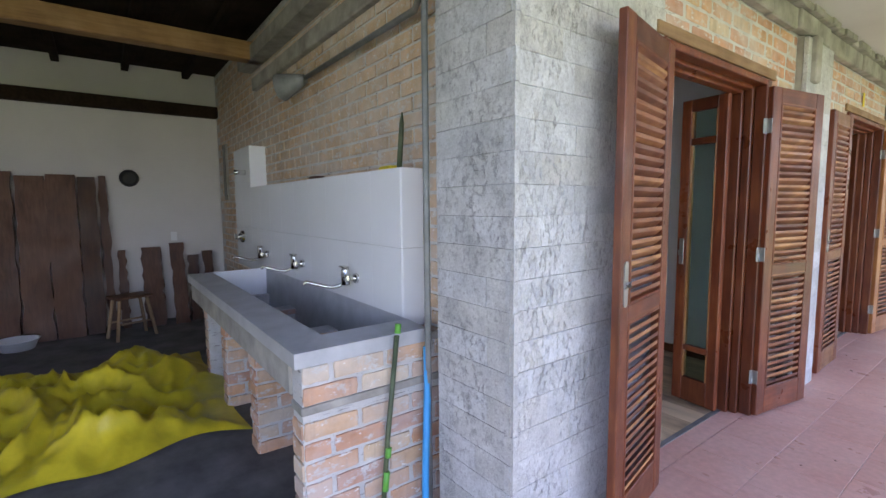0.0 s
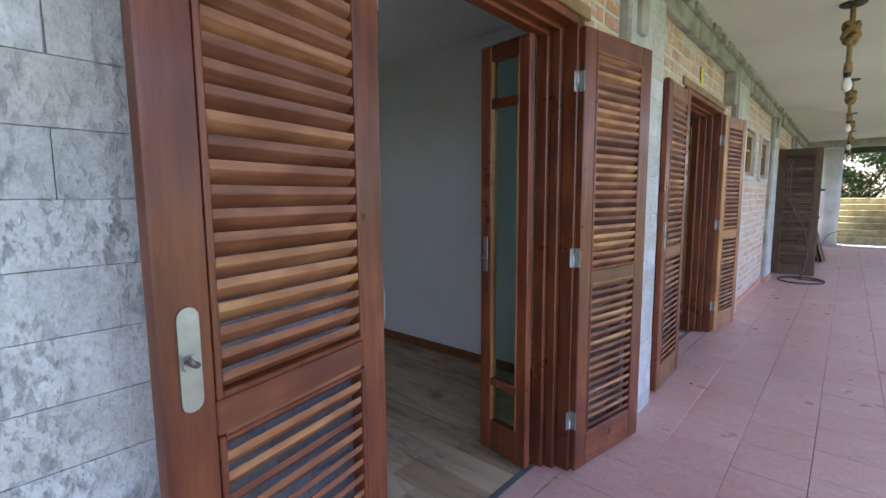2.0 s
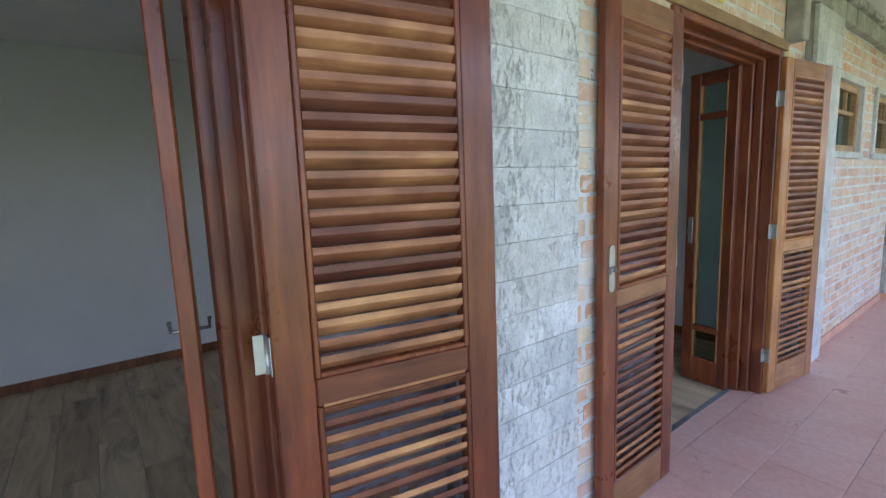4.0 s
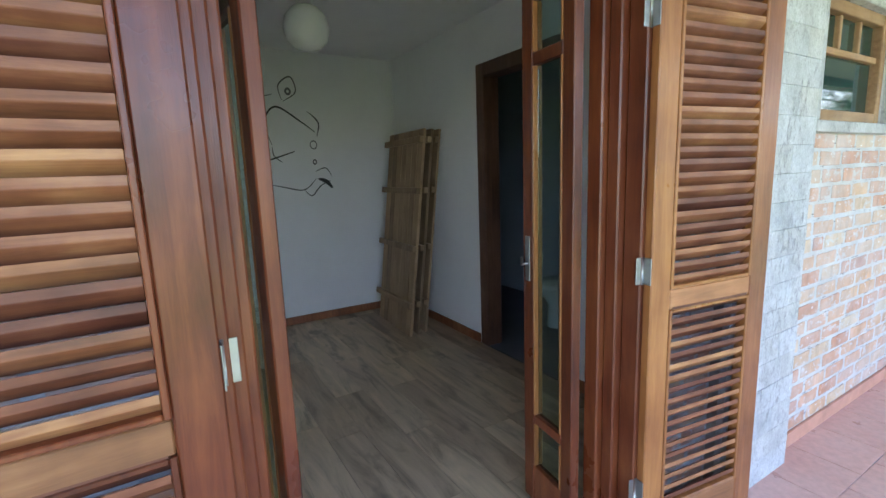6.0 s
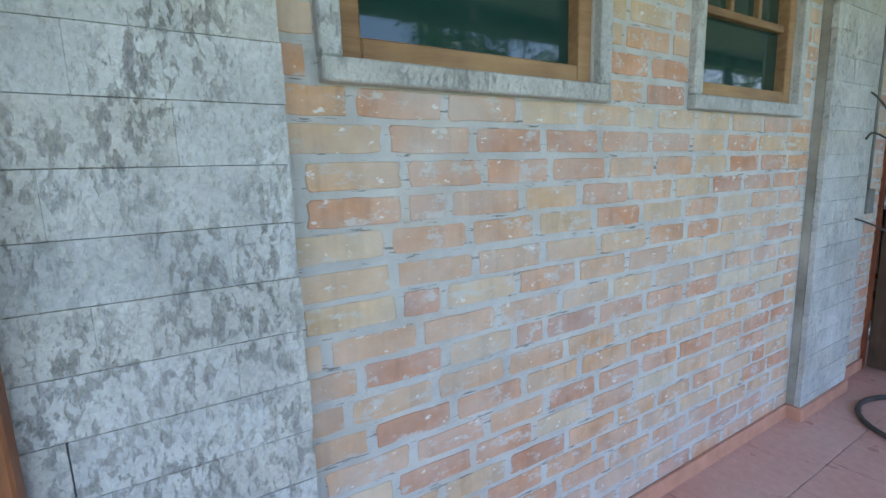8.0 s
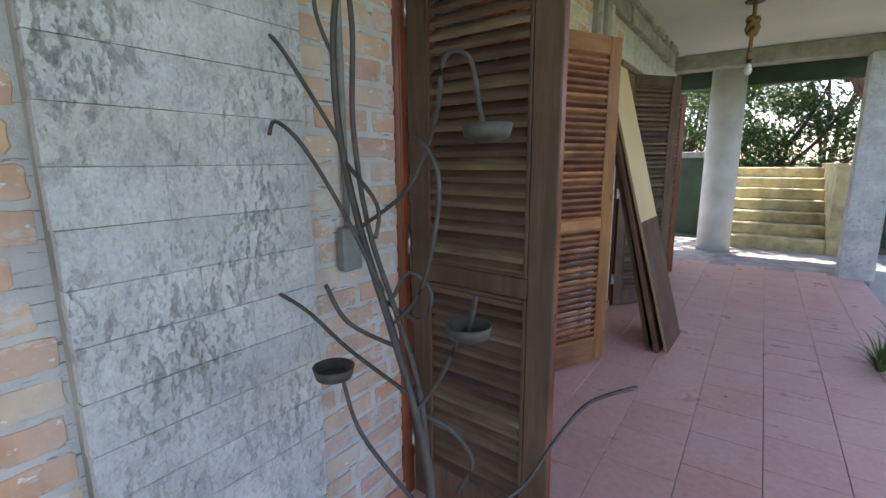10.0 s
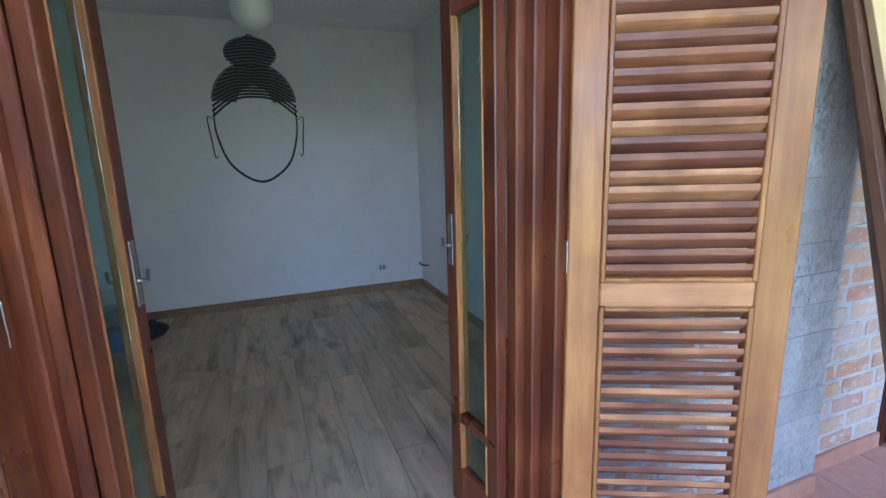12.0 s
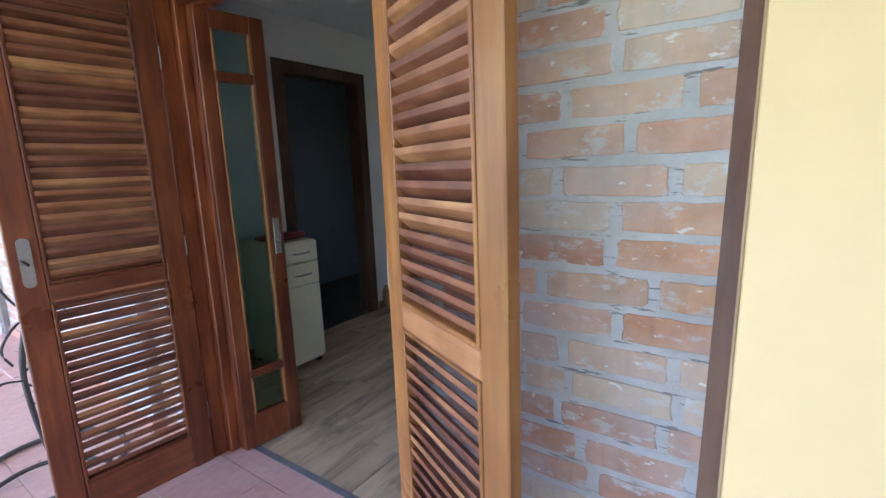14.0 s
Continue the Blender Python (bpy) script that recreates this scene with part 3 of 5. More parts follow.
for k, (a, b) in enumerate(DOORS):
    door_frame(k, a, b)
    leaf_label = "narrow inner door leaf of red wood with tinted panes, folded open"
    glazed_leaf((-0.150, b - 0.185) if k != 2 else (-0.150, b - 0.152), (-0.455, b - 0.140) if k != 2 else (-0.455, b - 0.192), 1, leaf_label)
    glazed_leaf((-0.150, a + 0.185) if k != 2 else (-0.10, a + 0.150), (-0.455, a + 0.140) if k != 2 else (-0.41, a + 0.190), -1, leaf_label)

SH = "open louvred hardwood shutter leaf with reddish varnish"
shutter_leaf("shutter_door", (0.025, 2.165), (0.145, 1.58), 1, RED_WOOD, SLAT_WOOD, SH, lock=True)
shutter_leaf("shutter_door", (0.025, 3.375), (0.135, 4.00), -1, RED_WOOD, SLAT_WOOD, SH)
shutter_leaf("shutter_door", (0.022, 5.175), (0.034, 4.60), 1, RED_WOOD, SLAT_WOOD, SH, lock=True, rail_mat=MID_RAIL)
shutter_leaf("shutter_door", (0.025, 6.44), (0.110, 7.06), -1, GOLD_WOOD, SLAT_WOOD, "open louvred shutter leaf with honey-brown worn varnish", free_mat=MID_WOOD, rail_mat=MID_RAIL)
shutter_leaf("shutter_door", (0.020, 11.03), (0.62, 10.99), 1, RED_WOOD, SLAT_WOOD, "open louvred shutter leaf, weathered grey-brown outside and red inside", OLD_WOOD, OLD_SLAT, lock=True)
shutter_leaf("shutter_door", (0.020, 12.27), (0.29, 12.81), -1, GOLD_WOOD, SLAT_WOOD, "open louvred shutter leaf with honey-brown worn varnish", rail_mat=MID_RAIL)
shutter_leaf("shutter_door", (0.020, 14.04), (0.39, 14.50), 1, RED_WOOD, SLAT_WOOD, "half-open louvred shutter leaf, weathered dark brown", OLD_WOOD, OLD_SLAT)
shutter_leaf("shutter_door", (0.020, 15.28), (0.28, 15.84), -1, RED_WOOD, SLAT_WOOD, SH)


# ---- windows ----
def window(a, b):
    """A small wooden window with a stone surround: three little panes over one large one."""
    z0, z1 = WIN_Z
    top = tagged(base("window", pose(0, a, z0)), "small brown wooden window with dark panes in a grey stone surround", "window", "bathroom windows")
    w, h = b - a, z1 - z0
    boxes("sill", [(-0.02, 0.030, -0.050, w + 0.050, -0.052, -0.001)], STONE, 0.004, top)
    boxes("surround", [(-0.02, 0.024, -0.052, -0.002, 0.0, h), (-0.02, 0.024, w + 0.002, w + 0.052, 0.0, h)], STONE, 0.004, top)
    boxes("surround", [(-0.02, 0.024, -0.052, w + 0.052, h + 0.001, h + 0.05)], STONE, 0.004, top)
    f = 0.055
    boxes("frame", [(-0.09, -0.012, 0.001, f, 0.001, h - 0.001), (-0.09, -0.012, w - f, w - 0.001, 0.001, h - 0.001),
                    (-0.088, -0.014, f + .001, w - f - .001, 0.001, f), (-0.088, -0.014, f + .001, w - f - .001, h - f, h - 0.001)], SASH_WOOD, 0.004, top)
    zb = h - 0.22
    bars = [(-0.080, -0.030, f + .001, w - f - .001, zb - 0.015, zb + 0.015)]
    for i in (1, 2):
        yy = f + (w - 2 * f) * i / 3
        bars.append((-0.078, -0.032, yy - 0.012, yy + 0.012, zb + 0.016, h - f - .001))
    boxes("bar", bars, SASH_WOOD, 0.003, top)
    boxes("pane", [(-0.060, -0.055, f, w - f, f, zb)], DARK_GLASS, 0, top)["label"] = "dark reflecting glass pane"
    for i in range(3):
        y0 = f + (w - 2 * f) * i / 3
        boxes("pane", [(-0.060, -0.055, y0 + .012, y0 + (w - 2 * f) / 3 - .012, zb + .015, h - f)], DARK_GLASS, 0, top)


for a, b in WINDOWS:
    window(a, b)


# ---- stone pilasters and corner ----
def stone_grid(parent, u0, u1, z0, z1, place, depth, seed, pitch=0.113):
    """Courses of stone blocks; place(u, z) gives the pose of a block whose local y runs along the wall and x outward."""
    rnd = random.Random(seed)
    kinds = {}
    z, r = z0, 0
    while z < z1 - 0.02:
        h = min(pitch, z1 - z)
        cuts = [u0]
        u = u0 + (0.17 if r % 2 else 0.36) + rnd.uniform(-0.04, 0.10)
        while u < u1 - 0.09:
            cuts.append(u)
            u += rnd.uniform(0.28, 0.5)
        cuts.append(u1)
        for a, b in zip(cuts, cuts[1:]):
            key = (round(b - a, 2), round(h, 3))
            if key not in kinds:
                bm = bmesh.new()
                add_box(bm, -depth, 0, -(b - a) / 2 + 0.0001, (b - a) / 2 - 0.0001, -h / 2 + 0.0006, h / 2 - 0.0006, 0.0007)
                me = bpy.data.meshes.new("stone_block")
                bm.to_mesh(me)
                bm.free()
                me.materials.append(STONE)
                kinds[key] = me
            ob = new("stone_block", kinds[key])
            ob.parent = parent
            ob.matrix_basis = place((a + b) / 2, z + h / 2, rnd.uniform(-0.0008, 0.0008)) @ Matrix.Diagonal((1, (b - a) / key[0], 1, 1))
        z += pitch
        r += 1


def pilaster(y0, y1, seed):
    p = tagged(boxes("pilaster", [(-0.004, 0.034, y0 + 0.004, y1 - 0.004, 0, 2.499)], CONCRETE), "wall pilaster of pale pitted grey stone blocks", "pilaster", "stone pilasters", kind="structure")
    stone_grid(p, y0, y1, 0.0, 2.498, lambda u, z, o: pose(0.062 + o, u, z), 0.026, seed)


for y0, y1, s in ((3.86, 4.42, 1), (6.90, 7.48, 2), (9.95, 10.52, 3), (13.11, 13.44, 4)):
    pilaster(y0, y1, s)

corner = tagged(boxes("corner_pier", [(-0.43, -0.022, 1.192, 2.10, 0, 2.679), (-0.45, -0.43, 1.20, 1.34, 0, 3.0)], CONCRETE), "house corner clad in pale pitted grey stone blocks", "pier", kind="structure")
stone_grid(corner, 1.168, 2.135, 0.0, 2.60, lambda u, z, o: pose(0.004 + o, u, z + 0.0), 0.026, 11)
stone_grid(corner, -0.021, 0.43, 0.0, 2.66, lambda u, z, o: pose(-u, 1.170 + o, z, 0, 0, -90), 0.022, 12)

# concrete stubs over the pilasters
for y0 in (3.93, 6.50, 9.99, 13.15):
    tagged(boxes("beam_stub", [(-0.004, 0.095, y0, y0 + 0.10, 2.20, 2.50)], CONCRETE, 0.008), "rough concrete stub under the ceiling ledge", "beam", "concrete stubs", kind="structure")

# lintel boards over the doors
for a, b in DOORS:
    tagged(boxes("lintel", [(-0.004, 0.014, a - 0.05, b + 0.05, DOOR_T + 0.002, DOOR_T + 0.06)], SASH_WOOD, 0.004), "rough brown wooden lintel over a door", "lintel", "door lintels", kind="structure")
tagged(boxes("wall_switch_sign", [(0.008, 0.014, 5.56, 5.61, 2.24, 2.36)], PATCH, 0.002), "small yellow plastic plate on the bricks", "wall plate")

# ---- bricks with worn edges ----
def worn_brick(rnd):
    """A brick face with a chipped, wavering outline and sloping edges."""
    bm = bmesh.new()
    hy, hz, r = 0.113, 0.032, rnd.uniform(0.006, 0.013)
    rim = []
    for cy, cz, a0 in ((hy - r, hz - r, 0), (-hy + r, hz - r, 90), (-hy + r, -hz + r, 180), (hy - r, -hz + r, 270)):
        for k in (5, 45, 85):
            a = radians(a0 + k)
            rim.append((cy + r * math.cos(a), cz + r * math.sin(a)))
        ny, nz = {0: (0, hz), 90: (-hy, 0), 180: (0, -hz), 270: (hy, 0)}[a0]
        if ny == 0:
            s = 1 if nz > 0 else -1
            rim += [(s * 0.05, nz), (0.0, nz), (-s * 0.05, nz)]
        else:
            rim.append((ny, nz))
    rim = [(y + rnd.uniform(-0.0045, 0.003), z + rnd.uniform(-0.0028, 0.0018)) for y, z in rim]
    rings = [[bm.verts.new((x, y * f, z * (2 * f - 1 if f < 1 else 1))) for y, z in rim] for x, f in ((-0.012, 1.0), (-0.0025, 1.0), (0.0, 0.972))]
    n = len(rim)
    for a, b in zip(rings, rings[1:]):
        for k in range(n):
            bm.faces.new((a[k], a[(k + 1) % n], b[(k + 1) % n], b[k]))
    bm.faces.new(rings[-1])
    bmesh.ops.recalc_face_normals(bm, faces=bm.faces)
    me = bpy.data.meshes.new("brick")
    bm.to_mesh(me)
    bm.free()
    me.materials.append(BRICK)
    return me


brick_rnd = random.Random(21)
BRICKS = [worn_brick(brick_rnd) for _ in range(14)]


# ---- laundry tub ----
TX0, TX1, TY0, TY1, RIM = -3.10, -0.53, 0.58, 1.18, 0.86


def laundry_tub():
    top = tagged(base("laundry_tub", pose(-1.8, 0.9, 0)), "long tiled laundry trough on brick piers with grey rim", "laundry tub")
    inv = Matrix.Translation((1.8, -0.9, 0))

    def put(ob):
        ob.data.transform(inv)
        ob.parent = top
        return ob
    # trough: rim, inner slopes, bottom
    bm = bmesh.new()
    o = [(TX0, TY0), (TX1, TY0), (TX1, TY1), (TX0, TY1)]
    i1 = [(TX0 + 0.10, TY0 + 0.17), (TX1 - 0.16, TY0 + 0.17), (TX1 - 0.16, TY1 - 0.002), (TX0 + 0.10, TY1 - 0.002)]
    i2 = [(TX0 + 0.13, TY0 + 0.22), (TX1 - 0.34, TY0 + 0.22), (TX1 - 0.34, TY1 - 0.02), (TX0 + 0.13, TY1 - 0.02)]
    rows = [[bm.verts.new((x, y, z)) for x, y in r] for r, z in ((o, RIM - 0.07), (o, RIM - 0.01), (i1, RIM), (i2, RIM - 0.33))]
    for n, (a, b) in enumerate(zip(rows, rows[1:])):
        for k in range(4):
            f = bm.faces.new((a[k], a[(k + 1) % 4], b[(k + 1) % 4], b[k]))
            f.material_index = 1 if (n == 2 and k in (1, 3)) else 0
    bm.faces.new(rows[-1]).material_index = 2
    bmesh.ops.recalc_face_normals(bm, faces=bm.faces)
    put(mesh_object("trough", bm, [TUB_GREY, GLAZED, CONCRETE]))
    put(boxes("apron", [(TX0 + 0.01, TX1 - 0.125, TY0 + 0.02, TY0 + 0.12, RIM - 0.22, RIM - 0.071)], CONCRETE, 0.01))
    for r in ((TX1 - 0.115, TX1 - 0.008, TY0 + 0.028, LW, 0, RIM - 0.071), (-1.62, -1.48, TY0 + 0.098, LW, 0, RIM - 0.221), (-2.36, -2.24, TY0 + 0.098, LW, 0, RIM - 0.221), (-3.0, -2.9, TY0 + 0.098, LW, 0, RIM - 0.221)):
        put(boxes("pier", [r], MORTAR))
    bm = bmesh.new()
    add_box(bm, TX1 - 0.118, TX1 + 0.002, TY0 + 0.02, LW, 0.60, 0.635, 0.004)
    put(mesh_object("cement_band", bm, CONCRETE))
    # bricks on the faces of the piers
    rnd = random.Random(8)

    def lay(u0, u1, z0, z1, at, turn):
        z, r = z0, 0
        while z < z1 - 0.03:
            u = u0 - (0.12 if r % 2 else 0.0)
            while u < u1:
                a, b = max(u, u0), min(u + 0.225, u1)
                if b - a > 0.04:
                    ob = new("brick", rnd.choice(BRICKS))
                    ob.parent = top
                    ob.matrix_basis = inv @ at((a + b) / 2, z + 0.035, rnd.uniform(-.002, .002)) @ Matrix.Diagonal((1, (b - a) / 0.226, 1.06 * min(1, (z1 - z) / 0.07), 1))
                u += 0.245
            z += 0.083
            r += 1
    lay(TY0 + 0.03, LW, 0.0, 0.60, lambda u, z, o: pose(TX1 + o, u, z), 0)
    lay(TY0 + 0.03, LW, 0.638, RIM - 0.07, lambda u, z, o: pose(TX1 + o, u, z), 0)
    for x0, x1, yf in ((TX1 - 0.115, TX1 - 0.012, TY0 + 0.02), (-1.62, -1.48, TY0 + 0.09), (-2.36, -2.24, TY0 + 0.09), (-3.0, -2.9, TY0 + 0.09)):
        lay(-x1, -x0, 0.0, 0.60, lambda u, z, o, yf=yf: pose(-u, yf + o, z, 0, 0, -90), 0)
    for x1 in (-1.48, -2.24):
        lay(TY0 + 0.10, LW - 0.02, 0.0, 0.62, lambda u, z, o, x1=x1: pose(x1 + 0.008 + o, u, z), 0)
    return top


laundry_tub()

# tiled splashback: separate white tiles on a core
splash = tagged(boxes("splashback", [(-4.0, -0.738, 1.188, 1.332, 0.80, 1.575), (-4.0, -3.40, 1.188, 1.332, 1.5755, 1.96)], MORTAR), "white glazed tile splashback behind the trough", "splashback", kind="structure")
bm = bmesh.new()
add_box(bm, -0.1484, 0.1484, -0.004, 0.004, -0.1915, 0.1915, 0.0008)
tile_me = bpy.data.meshes.new("wall_tile")
bm.to_mesh(tile_me)
bm.free()
tile_me.materials.append(GLAZED)
for c in range(11):
    for r in range(2):
        w = 0.298
        x = -0.735 - c * 0.298 - w / 2
        ob = new("wall_tile", tile_me)
        ob.parent = splash
        ob.matrix_basis = pose(x, 1.1835, 0.81 + 0.19 + r * 0.385) @ Matrix.Diagonal((w / 0.298, 1, 1, 1))
for r in range(2):
    ob = new("wall_tile", tile_me)
    ob.parent = splash
    ob.matrix_basis = pose(-0.7335, 1.257, 0.81 + 0.19 + r * 0.385, 0, 0, 90) @ Matrix.Diagonal((0.148 / 0.298, 1, 1, 1))
    ob = new("wall_tile", tile_me)
    ob.parent = splash
    ob.matrix_basis = pose(-3.545 - r * 0.298, 1.1835, 1.768)
ob = new("wall_tile", tile_me)
ob.parent = splash
ob.matrix_basis = pose(-3.3955, 1.257, 1.768, 0, 0, 90) @ Matrix.Diagonal((0.148 / 0.298, 1, 1, 1))


def wall_tap(x, y, z):
    top = tagged(base("wall_tap", pose(x, y, z)), "chrome wall-mounted mixer tap with swan spout", "tap", "taps over the trough")
    bm = bmesh.new()
    add_tube(bm, [(0.03, 0, 0), (0.03, -0.014, 0)], 0.028, 14)
    add_tube(bm, [(0.03, -0.012, 0), (0.03, -0.055, 0.005)], 0.017, 10)
    add_tube(bm, [(0.0, -0.055, -0.035), (0.0, -0.055, 0.045), (0.0, -0.055, 0.058)], [0.026, 0.024, 0.018], 12)
    add_tube(bm, [(0.03, -0.055, 0), (-0.01, -0.055, 0)], 0.018, 10)
    mesh_object("body", bm, CHROME, parent=top)
    tube("spout", curve_pts([(-0.01, -0.06, -0.03), (-0.05, -0.11, -0.05), (-0.10, -0.18, -0.035), (-0.13, -0.23, -0.02), (-0.14, -0.245, -0.035)], 4), 0.009, CHROME, 8, top)
    boxes("lever", [(-0.045, 0.012, -0.075, -0.035, 0.06, 0.070)], CHROME, 0.004, top)
    return top


for x in (-1.25, -2.10, -2.95):
    wall_tap(x, 1.179, 0.99)
tap = tagged(base("shower_tap", pose(-3.75, 1.179, 1.10)), "round chrome mixer knob on the white tiles", "tap")
bm = bmesh.new()
add_tube(bm, [(0, 0, 0), (0, -0.02, 0), (0, -0.022, 0)], [0.06, 0.06, 0.05], 20)
add_tube(bm, [(0, -0.02, 0), (0, -0.08, 0)], 0.03, 14)
mesh_object("body", bm, CHROME, parent=tap)
boxes("lever", [(-0.01, 0.10, -0.075, -0.06, -0.012, 0.012)], CHROME, 0.004, tap)
tap = tagged(tube("wall_valve", [(-3.55, 1.178, 1.72), (-3.55, 1.08, 1.72), (-3.55, 1.07, 1.72)], [0.022, 0.022, 0.014], CHROME, 12), "small chrome valve stub on the tiles", "valve")

# cane pole, blue hose, conduits, soap
pole = tagged(base("cane_pole", pose(-0.50, 0.93, 0)), "dark green cane pole with bright green sleeves", "pole")
tube("cane", [(0.02, -0.03, 0.0), (0.0, 0.02, 0.4), (-0.006, 0.08, 0.85)], 0.011, BAMBOO, 8, pole)
for t0, t1 in ((0.20, 0.28), (0.34, 0.38), (0.86, 0.90), (0.0, 0.06)):
    f = lambda z: (0.02 - 0.026 * z / 0.85, -0.03 + 0.11 * z / 0.85 + 0.002, z + 0.0)
    tube("sleeve", [f(t0), f(t1)], 0.0135, GREEN_PLASTIC, 8, pole)
tagged(tube("blue_hose", curve_pts([(-0.44, 1.10, 0.0), (-0.45, 1.11, 0.25), (-0.48, 1.145, 0.6), (-0.49, 1.15, 0.78)]), 0.016, BLUE, 8), "bright blue plastic pipe leaning in the corner", "pipe")
con = tagged(base("conduit", pose(-0.478, 1.15, 0)), "grey metal conduit rising beside the corner", "conduit")
tube("pipe", [(0, 0, 0.0), (0, 0, 2.30)], 0.014, PIPE_GREY, 8, con)
tube("pipe", [(0, 0.0, 2.29), (-0.25, 0.12, 2.30), (-1.75, 0.14, 2.32)], 0.016, PIPE_GREY, 8, con)
boxes("box", [(-0.05, 0.035, -0.03, 0.05, 2.26, 2.36)], PIPE_GREY, 0.006, con)
bm = bmesh.new()
add_tube(bm, [(-1.74, 0.15, 2.32), (-1.78, 0.12, 2.31), (-1.90, 0.02, 2.27), (-1.91, 0.01, 2.268)], [0.03, 0.05, 0.10, 0.085], 14)
mesh_object("floodlight", bm, PIPE_GREY, parent=con)["label"] = "grey bell-shaped wall floodlight"
tagged(tube("stick", [(-0.84, 1.24, 1.58), (-0.86, 1.27, 1.80), (-0.87, 1.28, 1.86)], [0.016, 0.014, 0.004], BAMBOO, 6), "green stick standing on the splashback", "stick")
tagged(boxes("sponge", [(-1.02, -0.90, 1.22, 1.28, 1.577, 1.60)], PATCH, 0.008), "yellow scouring sponge on the splashback", "sponge")
tagged(boxes("soap_dish", [(-2.0, -1.88, 1.21, 1.29, 1.577, 1.60)], DARK_WOOD, 0.008), "small dark soap dish on the splashback", "soap dish")

# narrow slit window of the laundry
sw = tagged(boxes("window_slit", [(-5.12, -4.94, LW - 0.03, LW - 0.004, 1.48, 2.15)], CONCRETE, 0.004), "narrow dark slit window in the laundry wall", "window", kind="structure")
boxes("pane", [(-5.09, -4.97, LW - 0.034, LW - 0.0305, 1.53, 2.10)], DARK_GLASS, 0, sw)


# ---- laundry floor clutter ----
def tarpaulin():
    bm = bmesh.new()
    nx, ny = 90, 110
    grid = []
    for i in range(nx + 1):
        row = []
        for j in range(ny + 1):
            u, v = i / nx, j / ny
            x = -3.75 + 1.95 * u + 0.25 * noise.noise((v * 3, 1.0, u)) + 0.05 * math.sin(v * 19)
            y = -1.9 + 2.62 * v + 0.15 * noise.noise((u * 3, 5.0, v * 2))
            edge = min(1.0, 5 * min(u, 1 - u, v, 1 - v))
            p = Vector((x * 1.5, y * 1.9, 0.3))
            h = 0.15 * max(0.0, noise.noise(p * 1.1) + 0.45) + 0.20 * (0.5 - abs(noise.noise(p * 1.7 + Vector((4, 1, 0))))) ** 2 * 2 + 0.08 * (0.6 - abs(noise.noise(Vector((p.x * 2.2, p.y * 4.2, 2)))) * 1.6) + 0.055 * (0.5 - abs(noise.noise(Vector((p.x * 3.2, p.y * 6.5, 1))))) + 0.014 * (0.5 - abs(noise.noise(p * 10))) - 0.045
            h += 0.17 * math.exp(-((x + 3.15) ** 2 / 0.18 + (y - 0.25) ** 2 / 0.16))
            row.append(bm.verts.new((x, y, 0.012 + max(0, h) * edge)))
        grid.append(row)
    for i in range(nx):
        for j in range(ny):
            bm.faces.new((grid[i][j], grid[i + 1][j], grid[i + 1][j + 1], grid[i][j + 1])).smooth = True
    return tagged(mesh_object("tarpaulin", bm, YELLOW), "crumpled yellow plastic tarpaulin spread on the floor", "tarpaulin")


tarpaulin()


def plank(y0, y1, h, x, lean, seed):
    """A raw-edged slab leaning on the back wall."""
    rnd = random.Random(seed)
    bm = bmesh.new()
    n = 14
    left = [y0 + rnd.uniform(-0.012, 0.012) for _ in range(n + 1)]
    right = [y1 + rnd.uniform(-0.012, 0.012) for _ in range(n + 1)]
    rows = []
    for i in range(n + 1):
        z = h * i / n
        xx = x - lean * i / n
        rows.append([bm.verts.new(p) for p in ((xx, left[i], z), (xx + 0.045, left[i], z), (xx + 0.045, right[i], z), (xx, right[i], z))])
    for a, b in zip(rows, rows[1:]):
        for k in range(4):
            bm.faces.new((a[k], a[(k + 1) % 4], b[(k + 1) % 4], b[k]))
    bm.faces.new(rows[0][::-1])
    bm.faces.new(rows[-1])
    bmesh.ops.recalc_face_normals(bm, faces=bm.faces)
    return tagged(mesh_object("plank", bm, DARK_WOOD), "rough dark wooden slab leaning on the wall", "plank", "slabs leaning in the laundry")


for i, (a, b, h, x, l) in enumerate(((-1.3, -1.02, 1.75, -5.2, 0.2), (-1.0, -0.68, 1.78, -5.18, 0.22), (-0.66, -0.42, 1.74, -5.2, 0.2), (-0.41, -0.16, 1.76, -5.19, 0.2), (-0.15, 0.02, 1.74, -5.22, 0.18), (0.04, 0.12, 1.76, -5.3, 0.14),
                                 (0.17, 0.25, 0.9, -5.3, 0.12), (0.40, 0.60, 0.92, -5.2, 0.2), (0.70, 0.84, 0.96, -5.15, 0.22), (0.88, 1.0, 0.8, -5.25, 0.12), (1.06, 1.16, 0.84, -5.3, 0.1))):
    plank(a, b, h, x, l, i + 20)


def stool(x, y, h=0.46):
    top = tagged(base("stool", pose(x, y, 0, 0, 0, 20)), "small rough wooden stool with splayed legs", "stool")
    boxes("seat", [(-0.13, 0.13, -0.18, 0.18, h - 0.03, h)], DARK_WOOD, 0.008, top)
    for sx in (-1, 1):
        for sy in (-1, 1):
            tube("leg", [(sx * 0.12, sy * 0.19, 0), (sx * 0.08, sy * 0.13, h - 0.03)], 0.018, PALE_WOOD, 6, top)
        tube("stretcher", [(sx * 0.104, -0.163, 0.17), (sx * 0.104, 0.163, 0.17)], 0.011, PALE_WOOD, 6, top)
    return top


